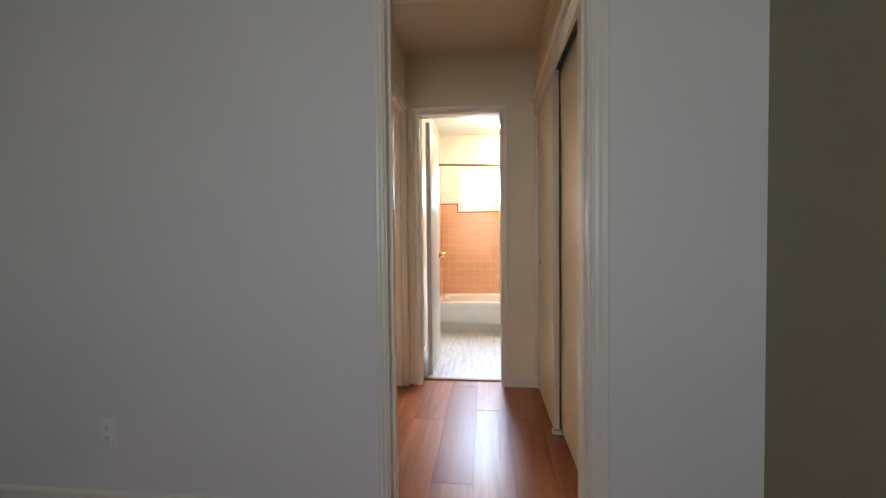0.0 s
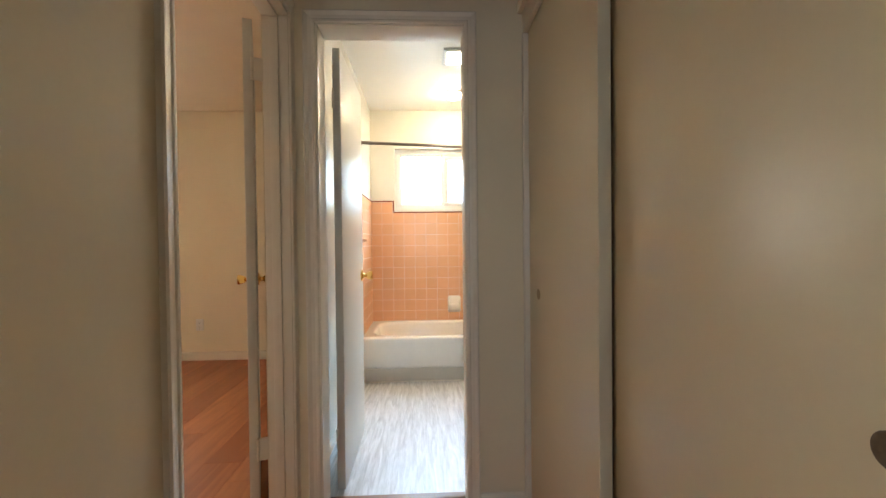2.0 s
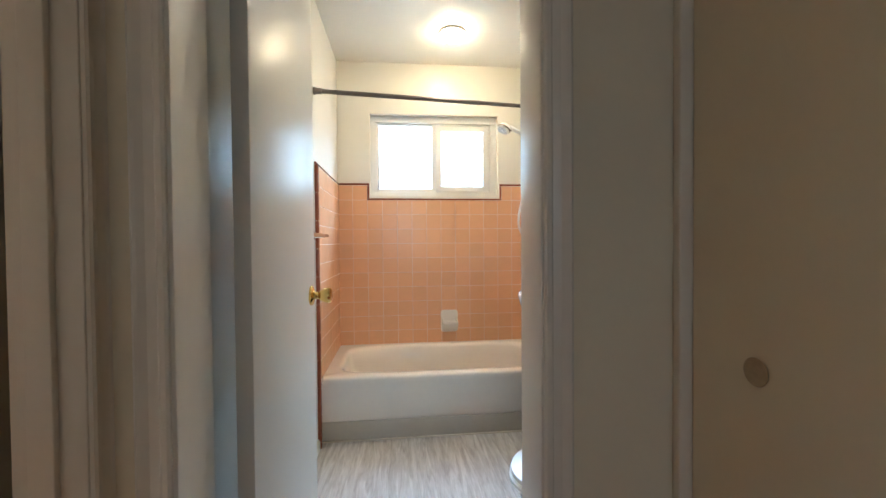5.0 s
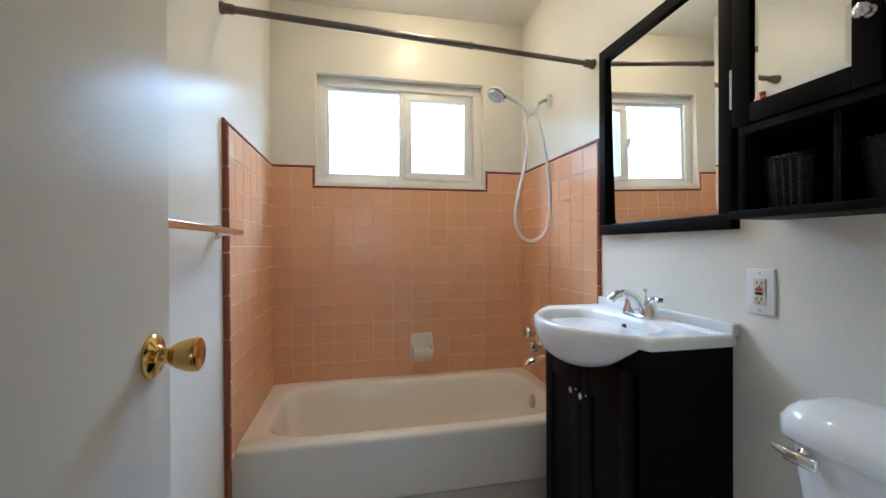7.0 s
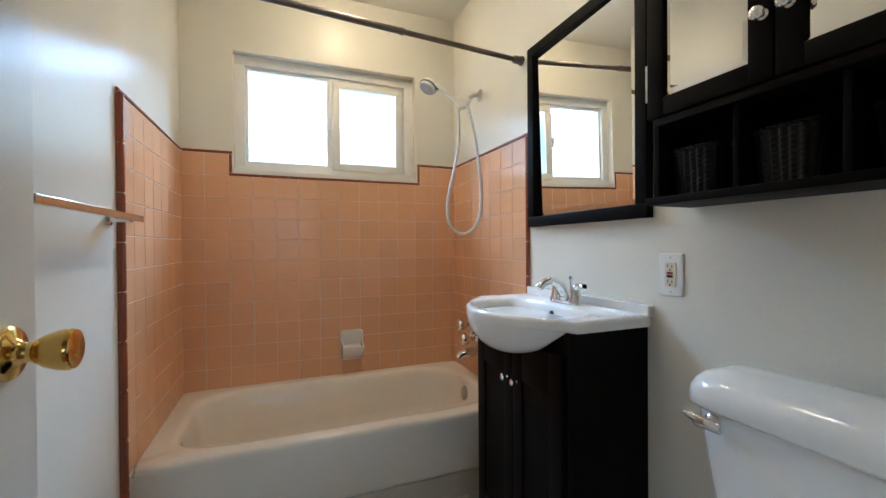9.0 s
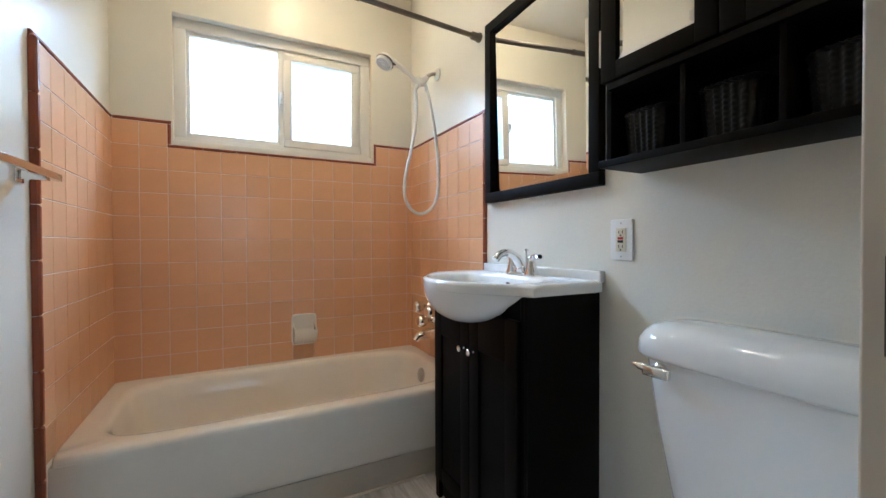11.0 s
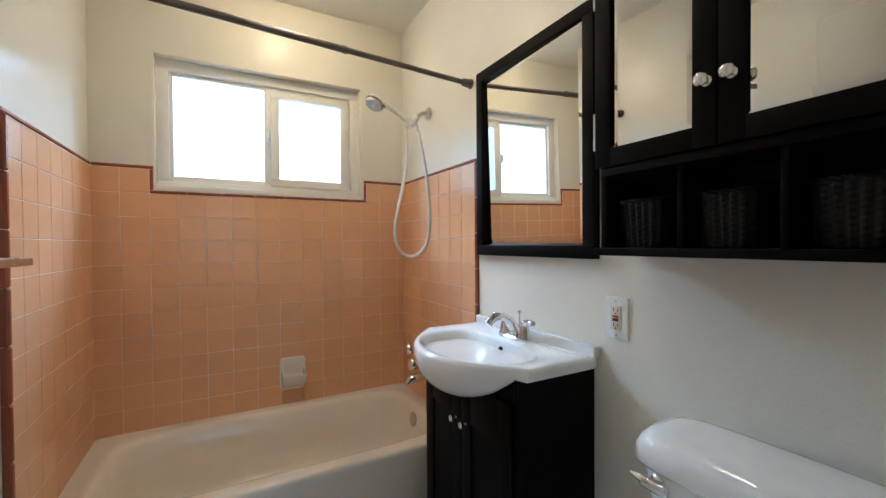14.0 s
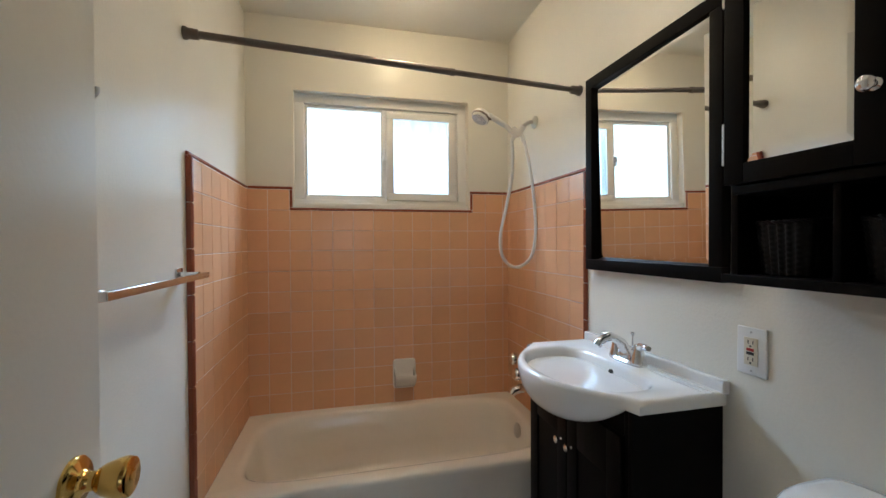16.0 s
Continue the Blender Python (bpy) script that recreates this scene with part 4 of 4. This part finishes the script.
for y0, y1, ky in ((CY0, -1.8535, -1.877), (-1.8505, CY1, -1.834)):
    d = boxes("door", [(CX - 0.020, CX - 0.002, y0, y0 + 0.044, 1.386, 1.925), (CX - 0.020, CX - 0.002, y1 - 0.044, y1, 1.386, 1.925), (CX - 0.020, CX - 0.002, y0 + 0.044, y1 - 0.044, 1.386, 1.428),
                       (CX - 0.020, CX - 0.002, y0 + 0.044, y1 - 0.044, 1.883, 1.925)], ESPRESSO, wc, 0.0015)
    bevelled_glass(d, CX - 0.016, y0 + 0.044, y1 - 0.044, 1.428, 1.883, 0.016, 0.045 if y1 == CY1 else 0.0)
    lathe("knob", (CX - 0.020, ky, 1.507), (-1, 0, 0), [(0, 0.010), (0.002, 0.010), (0.005, 0.006), (0.011, 0.006), (0.015, 0.0105), (0.021, 0.0130), (0.026, 0.011), (0.029, 0.006), (0.0295, 0.001)], CHROME, d)
for z in (1.475, 1.815):
    hinge(wc, CX - 0.014, CY1 + 0.003, z, BRUSHED, 0.002).scale = (1, 1, 1)


def basket(y, half):
    bk = thing("wicker_basket", (1.385, y, CZ0 + 0.018), "small black woven wicker basket in a cabinet cubby", "basket", "baskets in the cubbies")
    rows, n, levels = [], 88, 40
    for j in range(levels + 1):
        h = j / levels
        r = []
        for k in range(n):
            a = 2 * math.pi * k / n
            c, s = math.cos(a), math.sin(a)
            q = (abs(c) ** 4 + abs(s) ** 4) ** -0.25
            row = int(j // 2)
            weave = 0.0022 * math.cos(22 * a) + 0.0009 * math.cos(11 * a + math.pi * row) + (0.0013 if j % 2 else 0)
            f = 0.86 + 0.14 * h
            r.append((1.392 + (0.052 * f + weave) * c * q, y + (half * f + weave) * s * q, CZ0 + 0.0185 + 0.108 * h))
        rows.append(r)
    stack("weave", rows, WICKER, bk, (True, False), 80)
    rim = bmesh.new()
    for ph in (0, math.pi):
        pts = []
        for k in range(81):
            a = 2 * math.pi * k / 80
            c, s = math.cos(a), math.sin(a)
            q = (abs(c) ** 4 + abs(s) ** 4) ** -0.25
            w = 0.0025 * math.sin(16 * a + ph)
            pts.append((1.392 + (0.052 + w) * c * q, y + (half + w) * s * q, CZ0 + 0.127 + 0.0025 * math.cos(16 * a + ph)))
        add_tube(rim, pts, 0.0032, 6)
    finish("rim", rim, WICKER, bk, True)
    return bk


basket(-1.662, 0.056)
basket(-1.842, 0.056)
basket(-2.020, 0.056)

# ---- toilet ----
toilet = thing("toilet", (1.2, -1.95, 0), "white porcelain toilet with its lid down, chrome flush lever", "toilet")
TY = -1.926
stack("tank", [rounded(1.372, TY, 0.072, 0.150, 0.40, 6), rounded(1.368, TY, 0.079, 0.165, 0.43, 6), rounded(1.362, TY, 0.088, 0.192, 0.60, 7), rounded(1.358, TY, 0.093, 0.212, 0.752, 8)], PORCELAIN, toilet)
stack("tank_lid", [rounded(1.355, TY, 0.097, 0.222, 0.746, 7), rounded(1.355, TY, 0.102, 0.230, 0.754, 6.5), rounded(1.355, TY, 0.102, 0.230, 0.784, 6), rounded(1.356, TY, 0.096, 0.225, 0.800, 5),
                   rounded(1.357, TY, 0.083, 0.214, 0.812, 4.5), rounded(1.358, TY, 0.060, 0.193, 0.818, 4), rounded(1.358, TY, 0.02, 0.08, 0.820, 3)], PORCELAIN, toilet, (True, True), 70)
lathe("lever_boss", (1.268, -1.762, 0.728), (-1, 0, 0), [(0, 0.014), (0.008, 0.014), (0.012, 0.010), (0.014, 0.001)], CHROME, toilet)
boxes("lever", [(1.238, 1.252, -1.795, -1.738, 0.716, 0.738)], CHROME, toilet, 0.004)
tube("lever_tip", [(1.246, -1.742, 0.730), (1.243, -1.730, 0.732), (1.240, -1.718, 0.735)], [0.009, 0.008, 0.003], CHROME, toilet, 8)


def bowl_ring(f, z, back, front, half):
    out = []
    for k in range(72):
        a = 2 * math.pi * k / 72
        c, s = math.cos(a), math.sin(a)
        mid = 1.10
        x = mid + f * ((back - mid) * c if c > 0 else (mid - front) * c)
        w = half * f * (1 if c < 0 else 1 - 0.12 * c * c)
        out.append((x, TY + w * s, z))
    return out


stack("bowl", [bowl_ring(0.62, 0.005, 1.33, 0.86, 0.17), bowl_ring(0.60, 0.030, 1.33, 0.86, 0.16), bowl_ring(0.58, 0.160, 1.33, 0.84, 0.16), bowl_ring(0.80, 0.315, 1.32, 0.80, 0.18),
               bowl_ring(0.97, 0.395, 1.32, 0.785, 0.196), bowl_ring(1.0, 0.427, 1.32, 0.785, 0.196)], PORCELAIN, toilet)
stack("seat", [bowl_ring(1.0, 0.428, 1.27, 0.775, 0.200), bowl_ring(1.02, 0.435, 1.27, 0.775, 0.200), bowl_ring(1.02, 0.445, 1.27, 0.775, 0.200), bowl_ring(0.99, 0.449, 1.27, 0.775, 0.200)], WHITEPL, toilet)
stack("lid", [bowl_ring(0.99, 0.450, 1.27, 0.775, 0.200), bowl_ring(1.01, 0.455, 1.27, 0.775, 0.200), bowl_ring(1.0, 0.465, 1.27, 0.775, 0.200), bowl_ring(0.92, 0.471, 1.27, 0.775, 0.200), bowl_ring(0.4, 0.475, 1.27, 0.775, 0.200)], WHITEPL, toilet)
box("tank_foot", 1.26, 1.44, TY - 0.11, TY + 0.11, 0.385, 0.430, PORCELAIN, toilet, 0.004)

# ---- tiles of the bath surround ----
TW, TH, GAP, TT = 0.1096, 0.1085, 0.0022, 0.0075
Z0 = 1.447
tile_meshes = {}


def tile_mesh(w, h, mat, depth, bevel):
    key = (round(w, 3), round(h, 3), mat.name, depth)
    if key not in tile_meshes:
        bm = bmesh.new()
        c, b = [], bevel
        for i, d in ((0, 0.0), (0, depth - b), (b, depth)):
            c.append([bm.verts.new((u, v, d)) for u, v in ((-w / 2 + i, -h / 2 + i), (w / 2 - i, -h / 2 + i), (w / 2 - i, h / 2 - i), (-w / 2 + i, h / 2 - i))])
        for r, s in zip(c, c[1:]):
            for k in range(4):
                bm.faces.new((r[k], r[(k + 1) % 4], s[(k + 1) % 4], s[k]))
        bm.faces.new(c[-1])
        bmesh.ops.recalc_face_normals(bm, faces=bm.faces)
        me = bpy.data.meshes.new("tile")
        bm.to_mesh(me)
        bm.free()
        me.materials.append(mat)
        tile_meshes[key] = me
    return tile_meshes[key]


rng = random.Random(7)


def tile(name, parent, face, u0, u1, v0, v1, mat=None, depth=TT, bevel=0.0011):
    """A tile on the back ('b'), left ('l') or right ('r') wall."""
    if u1 - u0 < 0.006 or v1 - v0 < 0.006:
        return
    ob = new(name, tile_mesh(u1 - u0 - GAP, v1 - v0 - GAP, mat or PINK, depth, bevel))
    u, v = (u0 + u1) / 2, (v0 + v1) / 2
    j = [rng.uniform(-0.25, 0.25) for _ in range(2)]
    place = {"b": pose(u, -0.0005, v, 90 + j[0], 0, j[1]), "l": pose(0.0005, u, v, 90 + j[0], 0, 90 + j[1]), "r": pose(W - 0.0005, u, v, 90 + j[0], 0, -90 + j[1])}[face]
    ob.matrix_basis = place
    ob.parent = parent


def rows_z():
    z = Z0 + TH
    while z > 0.0:
        yield z - TH, z
        z -= TH


bed = 0.0064   # grout bed
tagged(boxes("grout", [(0.001, W - 0.001, -bed, -0.0003, 0.30, Z0), (0.001, WIN[0] - 0.001, -bed, -0.0003, Z0, 1.568), (WIN[1] + 0.001, W - 0.001, -bed, -0.0003, Z0, 1.568)], GROUT, wall_back), kind="stuff")
tagged(boxes("grout", [(0.0003, bed, -0.812, -bed - 0.0005, 0.0, 1.568)], GROUT, wall_left), kind="stuff")
tagged(boxes("grout", [(W - bed, W - 0.0003, -0.818, -bed - 0.0005, 0.0, 1.568)], GROUT, wall_right), kind="stuff")
x_lines = [0.006] + [-0.0026 + TW * k for k in range(1, 14)] + [W - 0.006]
for v0, v1 in rows_z():
    if v1 < 0.37:
        continue
    for u0, u1 in zip(x_lines, x_lines[1:]):
        if v0 > Z0 - 0.01:
            if u0 >= WIN[0] - 0.02 and u1 <= WIN[1] + 0.02:
                continue
            if u0 < WIN[0] - 0.018 < u1:
                u1 = WIN[0] - 0.018
            if u0 < WIN[1] + 0.022 < u1:
                u0 = WIN[1] + 0.022
        tile("tile", wall_back, "b", u0, u1, max(v0, 0.366), v1)
for face, parent, end in (("l", wall_left, -0.796), ("r", wall_right, -0.806)):
    lines = [end + TW * k for k in range(8)] + [-0.006]
    for v0, v1 in rows_z():
        for u0, u1 in zip(lines, lines[1:]):
            if v1 < 0.37:
                if u0 > -0.757:
                    continue
                u1 = min(u1, -0.759)
            tile("tile", parent, face, u0, u1, v0 if v0 > 0.0 else 0.006, v1)
    z = 1.556
    while z > 0.02:
        tile("trim_tile", parent, face, end - 0.022, end, max(z - 0.152, 0.004), z, RUST, 0.019 if face == "l" else 0.012, 0.005)
        z -= 0.152
    y = end - 0.019
    while y < -0.01:
        tile("trim_tile", parent, face, y, min(y + 0.152, -0.009), 1.556, 1.572, RUST, 0.0105, 0.004)
        y += 0.152


def cap_row(u0, u1, v0, v1):
    n = max(1, round((u1 - u0) / 0.152))
    for k in range(n):
        tile("trim_tile", wall_back, "b", u0 + (u1 - u0) * k / n, u0 + (u1 - u0) * (k + 1) / n, v0, v1, RUST, 0.0105, 0.004)


cap_row(0.010, WIN[0] - 0.001, 1.556, 1.572)
cap_row(WIN[1] + 0.006, W - 0.010, 1.556, 1.572)
cap_row(WIN[0] - 0.018, WIN[1] + 0.022, 1.446, 1.461)
for u in (WIN[0] - 0.018, WIN[1] + 0.006):
    tile("trim_tile", wall_back, "b", u, u + 0.016, 1.461, 1.556, RUST, 0.0105, 0.004)

# ---- laminate planks ----
plank_meshes = {}


def plank(x0, x1, y0, y1):
    key = (round(x1 - x0, 3), round(y1 - y0, 3))
    w, h = x1 - x0 - 0.0012, y1 - y0 - 0.0012
    if w < 0.01 or h < 0.02:
        return
    if key not in plank_meshes:
        bm = bmesh.new()
        c = []
        for i, z in ((0, -0.008), (0, -0.0009), (0.0009, 0.0)):
            c.append([bm.verts.new((u, v, z)) for u, v in ((-w / 2 + i, -h / 2 + i), (w / 2 - i, -h / 2 + i), (w / 2 - i, h / 2 - i), (-w / 2 + i, h / 2 - i))])
        for r, s in zip(c, c[1:]):
            for k in range(4):
                bm.faces.new((r[k], r[(k + 1) % 4], s[(k + 1) % 4], s[k]))
        bm.faces.new(c[-1])
        bmesh.ops.recalc_face_normals(bm, faces=bm.faces)
        me = bpy.data.meshes.new("plank")
        bm.to_mesh(me)
        bm.free()
        me.materials.append(LAMINATE)
        plank_meshes[key] = me
    ob = new("plank", plank_meshes[key])
    ob.matrix_basis = pose((x0 + x1) / 2, (y0 + y1) / 2, 0)
    ob.parent = floor


PW, PL = 0.192, 1.20
for zone in ((-3.6, 0.0, -3.85, 0.05), (0.0, 1.55, -3.85, -2.284), (-1.4, 1.545, -6.0, -3.85)):
    k = math.floor((zone[0] - 0.52) / PW)
    while 0.52 + PW * k < zone[1]:
        x0, x1 = max(zone[0], 0.52 + PW * k), min(zone[1], 0.52 + PW * (k + 1))
        y = zone[2] - random.Random(k * 7 + 1).uniform(0, PL)
        while y < zone[3]:
            plank(x0, x1, max(y, zone[2]), min(y + PL, zone[3]))
            y += PL
        k += 1
